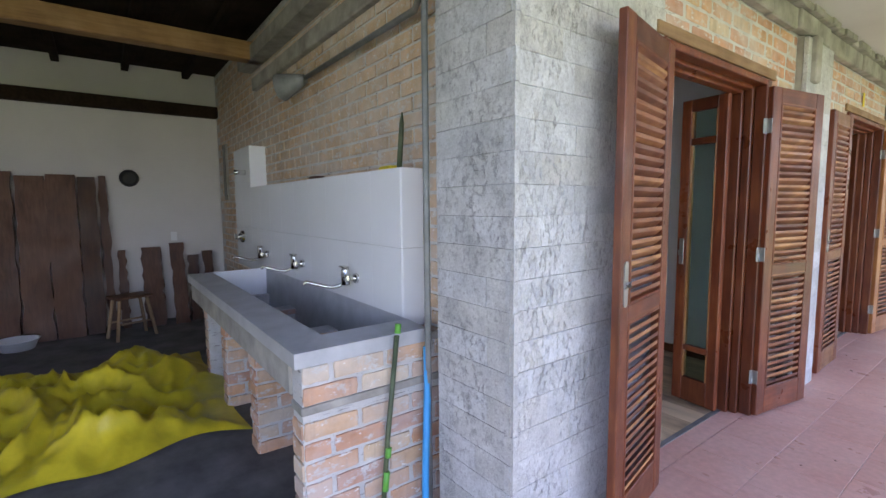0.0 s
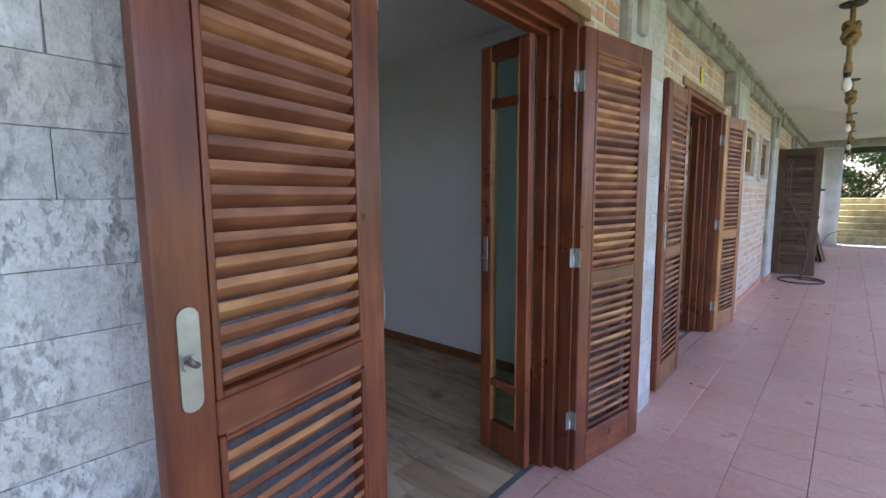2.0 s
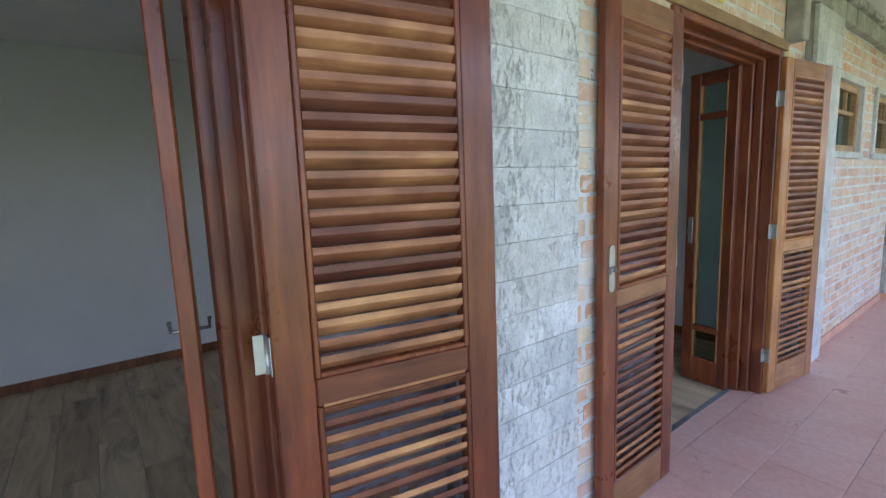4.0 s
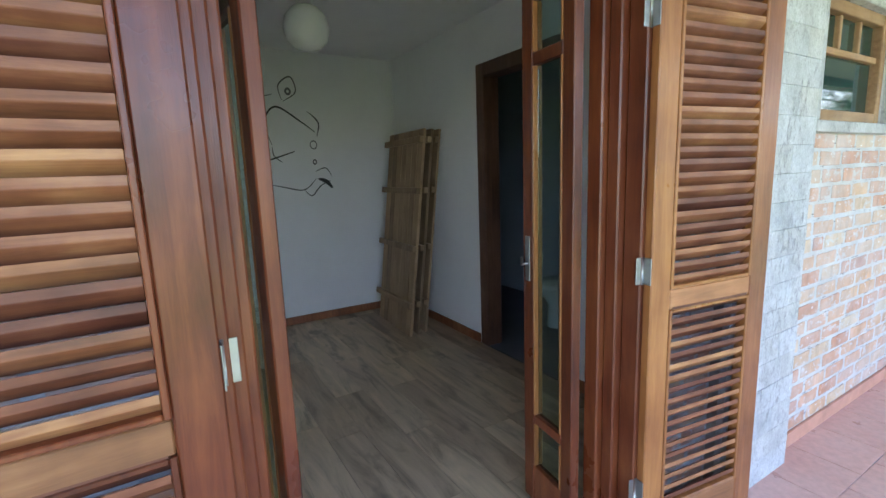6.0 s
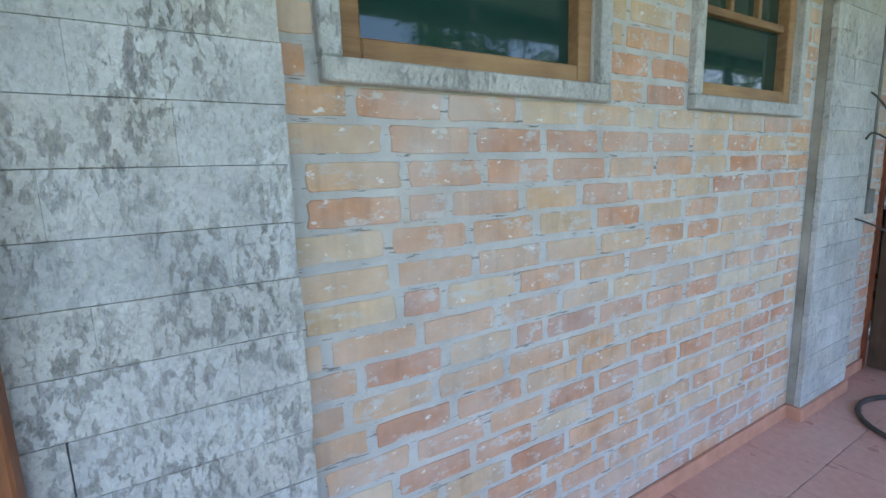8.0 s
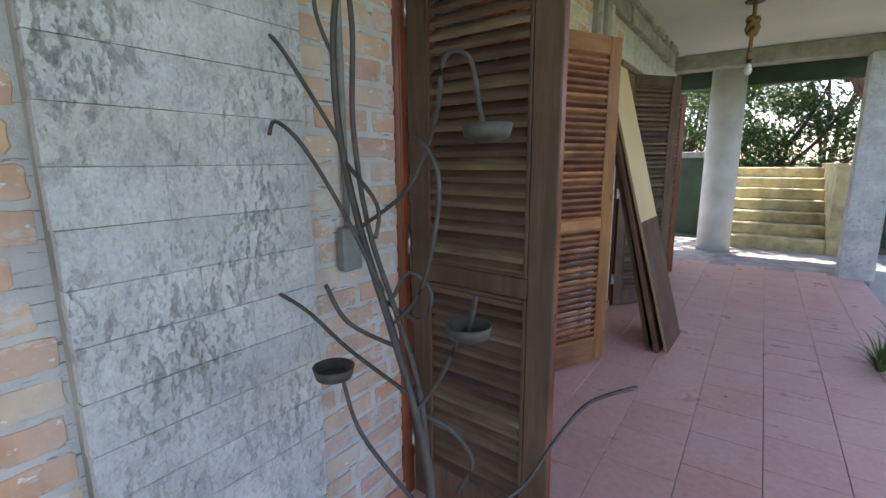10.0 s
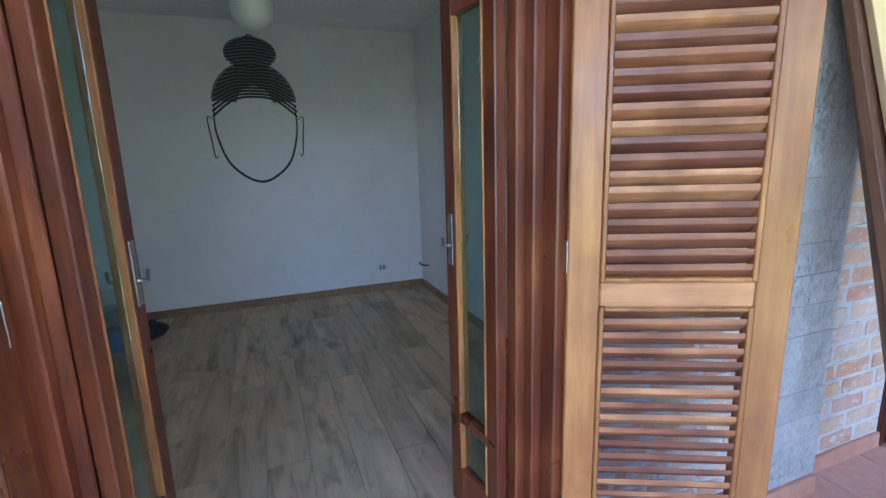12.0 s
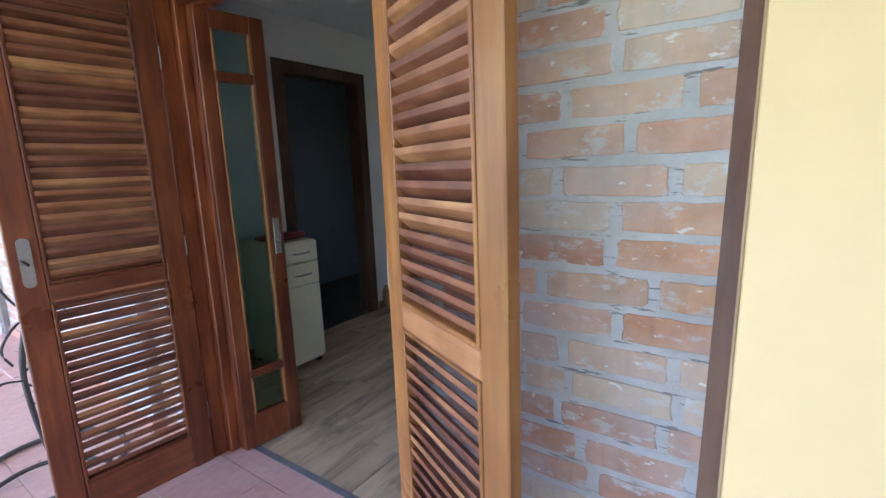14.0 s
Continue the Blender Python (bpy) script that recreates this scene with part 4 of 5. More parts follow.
stool(-4.82, 0.24)
basin = tagged(lathe("basin", [(0.10, 0), (0.13, 0.005), (0.17, 0.10), (0.18, 0.105), (0.165, 0.10), (0.12, 0.015)], WHITE_PLASTIC, 24, (-4.95, -0.70, 0)), "small white plastic basin on the floor", "basin")
tagged(tube("wall_spot", [(-5.499, 0.34, 1.74), (-5.44, 0.34, 1.74), (-5.40, 0.34, 1.73)], [0.09, 0.10, 0.06], BLACK, 18), "round black wall lamp on the white wall", "wall lamp")
tagged(boxes("light_switch", [(-5.499, -5.488, 0.73, 0.80, 0.98, 1.09)], WHITE_PLASTIC, 0.003), "white light switch plate on the wall", "switch")

# ---- rooms ----
def ink_line(bm, pts, widths, x, slot=0):
    """A brush stroke on the wall x through (y, z) points."""
    p = curve_pts([(0, a, b) for a, b in pts], 8)
    n = len(p)
    prev = None
    for i, q in enumerate(p):
        d = (p[min(i + 1, n - 1)] - p[max(i - 1, 0)]).normalized()
        w = widths[0] + (widths[1] - widths[0]) * math.sin(math.pi * i / (n - 1))
        s = Vector((0, -d.z, d.y)) * w / 2
        a, b = bm.verts.new((x, *(q + s).yz)), bm.verts.new((x, *(q - s).yz))
        if prev:
            bm.faces.new((prev[0], prev[1], b, a)).material_index = slot
        prev = (a, b)


def ink_fill(bm, cy, cz, ry, rz, x, slot=0, a0=0.0, a1=360.0, inner=0.0):
    """A filled sector or ring on the wall."""
    n = 40
    prev = None
    for i in range(n + 1):
        a = radians(a0 + (a1 - a0) * i / n)
        o = bm.verts.new((x, cy + ry * math.cos(a), cz + rz * math.sin(a)))
        q = bm.verts.new((x, cy + ry * inner * math.cos(a), cz + rz * inner * math.sin(a)))
        if prev:
            bm.faces.new((prev[0], o, q, prev[1])).material_index = slot
        prev = (o, q)


# line mural of loops and a long slanting stroke
X = BACK + 0.004
bm = bmesh.new()
for pts, w in (
    ([(5.27, 1.29), (5.75, 1.50), (6.22, 1.66)], (0.008, 0.016)),
    ([(5.27, 1.29), (5.33, 1.18), (5.40, 1.23), (5.30, 1.30)], (0.004, 0.010)),
    ([(5.92, 1.78), (5.80, 1.93), (5.88, 2.10), (6.06, 2.17)], (0.004, 0.014)),
    ([(6.02, 1.72), (5.97, 1.92), (6.08, 2.06), (6.30, 1.93), (6.42, 1.84)], (0.005, 0.016)),
    ([(6.36, 2.03), (6.46, 1.93), (6.44, 1.80)], (0.004, 0.013)),
    ([(6.14, 2.12), (6.12, 2.25), (6.23, 2.33), (6.27, 2.20), (6.15, 2.11)], (0.004, 0.012)),
    ([(6.02, 1.70), (6.03, 1.62), (6.10, 1.56)], (0.004, 0.010)),
    ([(5.66, 1.36), (5.72, 1.27), (5.85, 1.19), (5.97, 1.14)], (0.003, 0.010)),
    ([(5.95, 1.37), (6.10, 1.33), (6.28, 1.30), (6.40, 1.40)], (0.004, 0.010)),
    ([(5.48, 1.42), (5.56, 1.38), (5.63, 1.30), (5.70, 1.26)], (0.004, 0.012)),
    ([(6.28, 1.30), (6.35, 1.24), (6.44, 1.33), (6.54, 1.38)], (0.004, 0.011)),
    ([(6.40, 1.47), (6.50, 1.50), (6.56, 1.42)], (0.003, 0.009)),
    ([(5.42, 1.05), (5.50, 1.02), (5.46, 0.95)], (0.003, 0.010)),
    ([(5.70, 1.44), (5.80, 1.40), (5.92, 1.36)], (0.004, 0.014)),
):
    ink_line(bm, pts, w, X)
ink_line(bm, [(6.42, 1.40), (6.50, 1.37), (6.56, 1.30)], (0.006, 0.04), X)
ink_fill(bm, 6.20, 2.20, 0.030, 0.035, X + 0.001, 1, inner=0.4)
ink_fill(bm, 5.33, 1.235, 0.018, 0.020, X + 0.001, 0, inner=0.2)
ink_fill(bm, 5.70, 1.275, 0.022, 0.026, X + 0.001, 0, inner=0.4)
ink_fill(bm, 5.93, 1.36, 0.016, 0.022, X + 0.001, 0, inner=0.4)
ink_fill(bm, 6.40, 1.72, 0.035, 0.042, X + 0.001, 1, inner=0.75)
ink_fill(bm, 6.40, 1.56, 0.020, 0.026, X + 0.001, 0, inner=0.5)
tagged(mesh_object("line_mural", bm, [INK, GREY_INK]), "black brush-line mural of loops and a slanting stroke on white wall", "mural")

# mural of plain dark rounded shapes over an open oval
bm = bmesh.new()
cy, cz = 11.51, 1.63
ink_line(bm, [(cy - 0.34, cz + 0.22), (cy - 0.34, cz - 0.02), (cy - 0.24, cz - 0.30), (cy, cz - 0.45), (cy + 0.24, cz - 0.30), (cy + 0.335, cz - 0.02), (cy + 0.335, cz + 0.22)], (0.010, 0.022), X)
for s in (-1, 1):
    ink_line(bm, [(cy + s * 0.35, cz + 0.10), (cy + s * 0.40, cz + 0.12), (cy + s * 0.385, cz - 0.08), (cy + s * 0.37, cz - 0.22), (cy + s * 0.34, cz - 0.20)], (0.004, 0.012), X)
for k in range(11):
    a = k / 10
    w = 0.355 * math.sqrt(max(0.05, 1 - (a * 0.92) ** 2.2))
    dip = 0.05 * (1 - a)
    ink_line(bm, [(cy - w, cz + 0.18 + a * 0.38 - dip), (cy - w * 0.5, cz + 0.27 + a * 0.29), (cy, cz + 0.30 + a * 0.25), (cy + w * 0.5, cz + 0.27 + a * 0.29), (cy + w, cz + 0.18 + a * 0.38 - dip)], (0.018, 0.020), X)
for k in range(10):
    a = k / 9
    w = 0.215 * math.sqrt(max(0.06, 1 - (2 * a - 0.9) ** 2 * 0.8))
    ink_line(bm, [(cy - w, cz + 0.55 + a * 0.23), (cy, cz + 0.575 + a * 0.24), (cy + w, cz + 0.55 + a * 0.23)], (0.012, 0.015), X + 0.0015)
ink_fill(bm, cy, cz + 0.24, 0.355, 0.36, X - 0.001, 1, 4, 176, inner=0.42)
ink_fill(bm, cy, cz + 0.67, 0.215, 0.135, X - 0.0005, 1)
tagged(mesh_object("oval_mural", bm, [INK, GREY_INK]), "black wall mural of an open oval under banded domes", "mural")


def door_lining(x0, x1, y, side, h):
    """A dark wooden casing round an inner doorway in the wall at y."""
    top = tagged(base("inner_door_frame", pose(x0, y, 0)), "dark wooden casing of a bathroom doorway", "door frame", "inner door frames")
    w = x1 - x0
    t = 0.12
    ys = (-0.012, t + 0.012)
    boxes("jamb", [(-0.075, 0.022, *ys, 0, h + 0.075)], DARK_WOOD, 0.004, top)
    boxes("jamb", [(w - 0.022, w + 0.075, *ys, 0, h + 0.075)], DARK_WOOD, 0.004, top)
    boxes("head", [(0.0225, w - 0.0225, *ys, h - 0.022, h + 0.075)], DARK_WOOD, 0.004, top)
    return top


door_lining(-1.97, -1.15, 7.26, 1, 2.13)
door_lining(-2.12, -1.30, 9.95, -1, 2.15)


def toilet(x, y, turn):
    top = tagged(base("toilet", pose(x, y, 0, 0, 0, turn)), "white ceramic toilet bowl with a closed lid", "toilet")
    bm = bmesh.new()
    rings = []
    for z, rx, ry, ox in ((0, 0.11, 0.17, 0.0), (0.05, 0.10, 0.15, 0.0), (0.2, 0.10, 0.14, 0.01), (0.30, 0.15, 0.20, 0.04), (0.38, 0.18, 0.24, 0.06), (0.40, 0.185, 0.245, 0.06), (0.40, 0.14, 0.19, 0.06), (0.30, 0.10, 0.12, 0.05)):
        rings.append([bm.verts.new((rx * math.cos(k * math.tau / 24), ox + ry * math.sin(k * math.tau / 24), z)) for k in range(24)])
    for a, b in zip(rings, rings[1:]):
        for k in range(24):
            bm.faces.new((a[k], a[(k + 1) % 24], b[(k + 1) % 24], b[k])).smooth = True
    bm.faces.new(rings[0][::-1])
    bm.faces.new(rings[-1])
    mesh_object("bowl", bm, CERAMIC, parent=top)
    bm = bmesh.new()
    add_lathe(bm, [(0.10, 0.0), (0.168, 0.0), (0.176, 0.006), (0.170, 0.016), (0.0001, 0.020)], 24)
    for v in bm.verts:
        v.co = Vector((v.co.x * 1.05, v.co.y * 1.4 + 0.06, v.co.z + 0.402))
    mesh_object("lid", bm, CERAMIC, smooth=True, parent=top)
    return top


toilet(-2.02, 8.12, -150)

# wooden slatted panels leaning in the corner
def slat_panel(x, y, lean, turn, n):
    top = tagged(base("slatted_panel", pose(x, y, 0, 0, lean, turn)), "raw pine slatted panel leaning in the corner", "bed slats", "leaning slatted panels")
    for i in range(n):
        boxes("board", [(-0.012, 0.012, i * 0.105, i * 0.105 + 0.095, 0.0, 1.80)], PALE_WOOD, 0.003, top)
    for z in (0.25, 0.75, 1.25, 1.68):
        boxes("batten", [(-0.052, -0.0125, -0.02, n * 0.105 + 0.02, z, z + 0.05)], PALE_WOOD, 0.003, top)
    return top


for k in range(3):
    slat_panel(-2.53 - 0.02 * k, 6.84 + 0.085 * k, 0, 84, 7).rotation_euler = Euler((radians(0), radians(7.0), radians(88)))


def globe_lamp(x, y):
    top = tagged(base("globe_lamp", pose(x, y, 2.42)), "round opal glass globe ceiling lamp", "ceiling lamp", "globe lamps")
    lathe("globe", [(0.02, -0.29), (0.07, -0.275), (0.115, -0.235), (0.13, -0.17), (0.118, -0.105), (0.08, -0.06), (0.05, -0.045)], OPAL, 28, parent=top)
    lathe("fitting", [(0.05, -0.046), (0.05, -0.02), (0.02, -0.012), (0.02, 0.12), (0.06, 0.125), (0.06, 0.14)], WHITE_PLASTIC, 20, parent=top)
    return top


globe_lamp(-1.85, 5.93)
globe_lamp(-2.1, 11.55)


def cabinet():
    top = tagged(base("cabinet", pose(-0.80, 10.57, 0.0)), "narrow ivory drawer cabinet with a red cloth on top", "cabinet")
    D, Wd = 0.46, 0.30
    boxes("body", [(-Wd, 0, -D, -0.02, 0.03, 0.905)], CABINET, 0.004, top)
    for z0, z1 in ((0.76, 0.895), (0.60, 0.752), (0.05, 0.592)):
        boxes("drawer", [(-Wd + .004, -.004, -0.0195, 0.0, z0, z1)], CABINET, 0.004, top)
        if z0 > 0.5:
            zm = (z0 + z1) / 2
            tube("handle", curve_pts([(-0.22, 0.001, zm), (-0.20, 0.03, zm), (-0.10, 0.03, zm), (-0.08, 0.001, zm)], 4), 0.006, CHROME, 6, top)
    boxes("foot", [(-Wd + .02, -Wd + .05, -D + .02, -D + .05, 0, .03), (-.05, -.02, -D + .02, -D + .05, 0, .03), (-Wd + .02, -Wd + .05, -.06, -.03, 0, .03), (-.05, -.02, -.06, -.03, 0, .03)], BLACK, 0, top)
    return top


cabinet()


def heap(name, x, y, z, rx, ry, h, mat, seed, label, category):
    """A soft folded heap."""
    bm = bmesh.new()
    bmesh.ops.create_uvsphere(bm, u_segments=36, v_segments=20, radius=1)
    for v in bm.verts:
        p = v.co.copy()
        d = 1 + 0.16 * noise.noise(p * 1.8 + Vector((seed, 0, 0))) + 0.10 * abs(noise.noise(p * 4.5 + Vector((0, seed, 0))))
        v.co = Vector((p.x * rx * d, p.y * ry * d, max(0.0, p.z * 0.5 + 0.5) ** 0.8 * h * (0.85 + 0.3 * (d - 1) * 4)))
    ob = mesh_object(name, bm, mat, smooth=True)
    ob.matrix_basis = pose(x, y, z, 0, 0, seed * 40)
    return tagged(ob, label, category)


heap("patterned_blanket", -2.72, 10.40, 0.0, 0.22, 0.26, 0.08, PINK_CLOTH, 2, "folded patterned blanket on the floor", "blanket")
heap("blue_cloth", -2.72, 10.38, 0.072, 0.24, 0.27, 0.15, BLUE_CLOTH, 3, "heaped bright blue cloth", "cloth")
heap("grey_cloth", -2.80, 10.34, 0.20, 0.19, 0.20, 0.17, GREY_CLOTH, 4, "grey folded clothes on the heap", "clothes")
heap("dark_cloth", -2.98, 10.52, 0.0, 0.17, 0.17, 0.16, DARK_CLOTH, 5, "black folded cloth on the floor", "cloth")
heap("plush_toy", -2.28, 10.16, 0.0, 0.07, 0.07, 0.26, TAN_CLOTH, 6, "tan plush bundle against the wall", "toy")
heap("red_cloth", -0.96, 10.36, 0.903, 0.13, 0.19, 0.05, RED_CLOTH, 7, "dark red cloth on the cabinet", "cloth")
for y, z in ((12.58, 0.245), (4.98, 0.27)):
    o = tagged(boxes("outlet", [(BACK, BACK + 0.009, y - 0.055, y + 0.055, z - 0.037, z + 0.037)], WHITE_PLASTIC, 0.003), "white wall outlet plate", "outlet", "wall outlets")
    boxes("socket", [(BACK + 0.0092, BACK + 0.011, y - 0.03, y - 0.006, z - 0.02, z + 0.02), (BACK + 0.0092, BACK + 0.011, y + 0.006, y + 0.03, z - 0.02, z + 0.02)], PIPE_GREY, 0, o)
tagged(tube("cable", curve_pts([(-3.30, 13.018, 0.27), (-3.31, 12.97, 0.27), (-3.40, 12.95, 0.275), (-3.46, 12.97, 0.27)]), 0.008, BLACK, 6), "short dark cable stub at the wall", "cable")

# ---- veranda things ----
def rope_lamp(y):
    """A bulb on a knotted rope under the ceiling."""
    top = tagged(base("rope_lamp", pose(0.887, y, 2.679)), "hanging bulb on thick knotted sisal rope", "pendant lamp", "rope lamps")
    lathe("canopy", [(0.07, -0.012), (0.078, -0.006), (0.078, 0.0)], BLACK, 20, parent=top)
    bm = bmesh.new()
    add_tube(bm, [(0, 0, -0.01), (0.003, 0, -0.10), (0, 0.002, -0.30), (0, 0, -0.43)], 0.016, 8)
    for zc, r in ((-0.155, 0.036), (-0.20, 0.040), (-0.245, 0.030)):
        ring = [(r * math.cos(a), r * math.sin(a), zc + 0.022 * math.sin(a * 2 + zc * 40)) for a in (k * math.tau / 14 for k in range(14))]
        add_tube(bm, ring, 0.021, 7, closed=True)
    add_tube(bm, [(0, 0, -0.40), (0, 0, -0.47)], [0.024, 0.028], 10)
    bmesh.ops.recalc_face_normals(bm, faces=bm.faces)
    mesh_object("rope", bm, ROPE, parent=top)
    lathe("socket", [(0.020, -0.50), (0.023, -0.47)], BLACK, 14, parent=top)
    lathe("bulb", [(0.004, -0.60), (0.026, -0.585), (0.032, -0.555), (0.024, -0.525), (0.014, -0.502)], WHITE_PLASTIC, 16, parent=top)
    return top


for y in (5.81, 8.70, 11.70, 14.63):
    rope_lamp(y)


def wire_plant():
    """An iron candle tree of bent rods on a ring foot."""
    top = tagged(base("wire_candle_tree", pose(0.47, 10.40, 0)), "bent grey iron wire tree with candle cups on a ring foot", "candle stand")
    rnd = random.Random(3)
    ring = [(0.29 * math.cos(a), 0.33 * math.sin(a), 0.014) for a in (k * math.tau / 36 for k in range(36))]
    tube("ring_foot", ring, 0.013, IRON, 8, top, closed=True)
    tube("foot_arm", curve_pts([(-0.16, 0.22, 0.014), (-0.10, 0.12, 0.03), (0.0, 0.0, 0.03), (0.12, -0.02, 0.03), (0.28, 0.03, 0.014)]), 0.011, IRON, 8, top)
    stem = [(0.0, 0.0, 0.03), (0.04, 0.02, 0.31), (0.05, 0.05, 0.57), (0.0, 0.06, 0.78), (-0.09, 0.08, 0.97), (-0.20, 0.10, 1.20), (-0.26, 0.10, 1.45), (-0.26, 0.10, 1.69), (-0.19, 0.10, 1.89)]
    tube("stem", curve_pts(stem), [0.013 - 0.006 * i / 48 for i in range(49)], IRON, 8, top)
    tube("stem", curve_pts([(0.05, 0.05, 0.50), (0.01, 0.07, 0.80), (-0.07, 0.09, 0.98), (-0.18, 0.11, 1.20), (-0.23, 0.12, 1.45), (-0.22, 0.12, 1.68), (-0.25, 0.12, 1.85), (-0.29, 0.1, 1.90)]), 0.007, IRON, 7, top)
    arms = (
        [(-0.25, 0.10, 1.40), (-0.33, 0.06, 1.55), (-0.40, 0.03, 1.66), (-0.46, 0.02, 1.67), (-0.47, 0.01, 1.62)],
        [(-0.12, 0.09, 1.05), (-0.22, 0.06, 1.25), (-0.30, 0.02, 1.40), (-0.37, 0.0, 1.46), (-0.40, 0.0, 1.43)],
        [(-0.02, 0.06, 0.82), (-0.2, 0.04, 0.90), (-0.32, 0.02, 0.98), (-0.43, 0.0, 1.02), (-0.45, 0.0, 0.99)],
        [(0.05, 0.05, 0.52), (-0.04, 0.03, 0.60), (-0.13, 0.0, 0.72), (-0.18, 0.0, 0.84)],
        [(-0.09, 0.08, 0.97), (-0.02, 0.10, 1.05), (0.03, 0.10, 1.2), (0.04, 0.10, 1.34), (-0.02, 0.10, 1.42)],
        [(-0.20, 0.10, 1.20), (-0.06, 0.12, 1.30), (0.02, 0.12, 1.45), (0.06, 0.10, 1.57), (0.12, 0.10, 1.56), (0.15, 0.10, 1.44), (0.19, 0.1, 1.41)],
        [(0.0, 0.06, 0.78), (0.06, 0.08, 0.88), (0.10, 0.1, 0.98), (0.12, 0.1, 1.0), (0.14, 0.1, 1.08)],
        [(0.05, 0.04, 0.48), (0.12, 0.12, 0.52), (0.20, 0.22, 0.56), (0.25, 0.32, 0.66), (0.30, 0.42, 0.73), (0.40, 0.5, 0.77)],
        [(-0.26, 0.10, 1.60), (-0.30, 0.08, 1.72), (-0.28, 0.08, 1.84), (-0.2, 0.08, 1.88)],
        [(-0.12, 0.1, 1.02), (-0.04, 0.13, 0.98), (-0.01, 0.14, 1.05), (-0.06, 0.12, 1.10), (-0.10, 0.10, 1.03)],
        [(-0.07, 0.08, 0.92), (-0.15, 0.0, 0.99), (-0.20, -0.02, 1.08)],
        [(0.05, 0.04, 0.46), (-0.02, 0.0, 0.42), (-0.1, -0.04, 0.47), (-0.15, -0.05, 0.44)],
        [(0.0, 0.06, 0.78), (0.07, 0.10, 0.74), (0.12, 0.12, 0.66), (0.09, 0.1, 0.58)],
        [(-0.24, 0.10, 1.36), (-0.14, 0.10, 1.26), (-0.13, 0.08, 1.18)],
        [(0.045, 0.03, 0.36), (-0.06, 0.0, 0.33), (-0.12, -0.03, 0.36)],
    )
    for a in arms:
        tube("branch", curve_pts(a, 5), 0.0053, IRON, 6, top)
    for x, y, z in ((0.16, 0.10, 1.40), (0.12, 0.1, 0.975), (-0.21, 0.0, 0.83)):
        bm = bmesh.new()
        add_lathe(bm, [(0.02, 0), (0.045, 0.008), (0.052, 0.035), (0.048, 0.035), (0.04, 0.012)], 16, (x, y, z))
        mesh_object("candle_cup", bm, IRON, parent=top)
    return top


wire_plant()


def board(p0, p1, top_at, thick, name, mats, label, length=2.1, width=0.5, split=None):
    """A panel standing on the floor edge p0 to p1 that leans towards top_at (x, y, z)."""
    a, b, t = Vector((*p0, 0)), Vector((*p1, 0)), Vector(top_at)
    u = (b - a).normalized()
    w = (t - a) - u * (t - a).dot(u)
    up = w.normalized()
    n = u.cross(up)
    L = (b - a).length
    m = Matrix((u, n, up)).transposed().to_4x4()
    m.translation = a
    top = tagged(base(name, m), label, "board", "leaning boards")
    if split:
        boxes("panel", [(0, L, -thick, 0, 0.0, split)], mats[0], 0.002, top)
        boxes("panel", [(0, L, -thick, 0, split + .0005, length)], mats[1], 0.002, top)["label"] = "cream laminate face"
    else:
        boxes("panel", [(0, L, -thick, 0, 0, length)], mats[0], 0.002, top)
    if split:
        boxes("edge_strip", [(-0.004, 0, -thick, 0, 0, length)], PALE_WOOD, 0.001, top)
    return top


board((0.655, 13.13), (0.672, 13.62), (0.10, 13.16, 2.1), 0.018, "leaning_board", [DARK_WOOD, CREAM], "leaning laminate board, dark brown below and cream above", 2.14, split=0.96)
board((0.60, 13.10), (0.62, 13.60), (0.09, 13.12, 2.05), 0.03, "leaning_board", [DARK_WOOD], "dark brown board leaning on the wall", 2.08)
board((0.53, 13.16), (0.55, 13.60), (0.085, 13.18, 1.95), 0.03, "leaning_board", [OLD_WOOD], "dark brown board leaning on the wall", 1.9)

# conduit on the pilaster near the wire tree
con = tagged(base("conduit", pose(0.07, 10.60, 0)), "thin dark conduit with switch boxes on the wall", "conduit")
tube("pipe", [(-0.055, 0.10, 1.15), (-0.055, 0.10, 2.5)], 0.010, PIPE_GREY, 8, con)
boxes("switch_box", [(-0.068, -0.03, 0.06, 0.14, 1.02, 1.16)], PIPE_GREY, 0.006, con)

# ---- veranda end and garden ----
tagged(lathe("column", [(0.23, -0.02), (0.23, 2.684)], COLUMN, 40, (0.54, 17.95, 0)), "round painted concrete column with worn paint", "column", kind="structure")


def steps():
    top = tagged(base("garden_steps", pose(0.60, 18.35, 0)), "yellowish concrete steps climbing to the garden, sunlight put into their yellow", "steps")
    for i in range(7):
        boxes("step", [(0, 1.35, i * 0.27, 2.1, -0.1 if i == 0 else i * 0.175 + 0.001, (i + 1) * 0.175)], STEP_PAINT, 0.012, top)
    boxes("cheek_wall", [(1.352, 1.50, -0.05, 2.3, -0.1, 1.30)], STEP_PAINT, 0.01, top)
    return top


steps()
tagged(boxes("wall_garden", [(-4.5, 0.59, 20.0, 20.2, -0.1, 1.40), (2.12, 9.0, 20.0, 20.2, -0.1, 1.3)], GREEN_WALL, 0.01), "low green garden wall with stains", "wall", kind="structure")
tagged(boxes("wall_garden_cap", [(-4.5, 0.59, 19.94, 20.26, 1.402, 1.52)], CONCRETE, 0.01), "grey cap of the garden wall", "wall", kind="structure")
tagged(boxes("beam_far", [(-3.6, 2.45, 18.05, 18.25, 2.44, 2.684)], GREEN_WALL, 0.01), "dark green beam behind the column", "beam", kind="structure")
# near part, hidden by the end beam, added to block a sun strip
tagged(boxes("roof_far", [(-3.6, 2.45, 16.902, 18.4, 2.685, 2.80)], CONCRETE), "concrete canopy past the veranda", "roof", kind="structure")


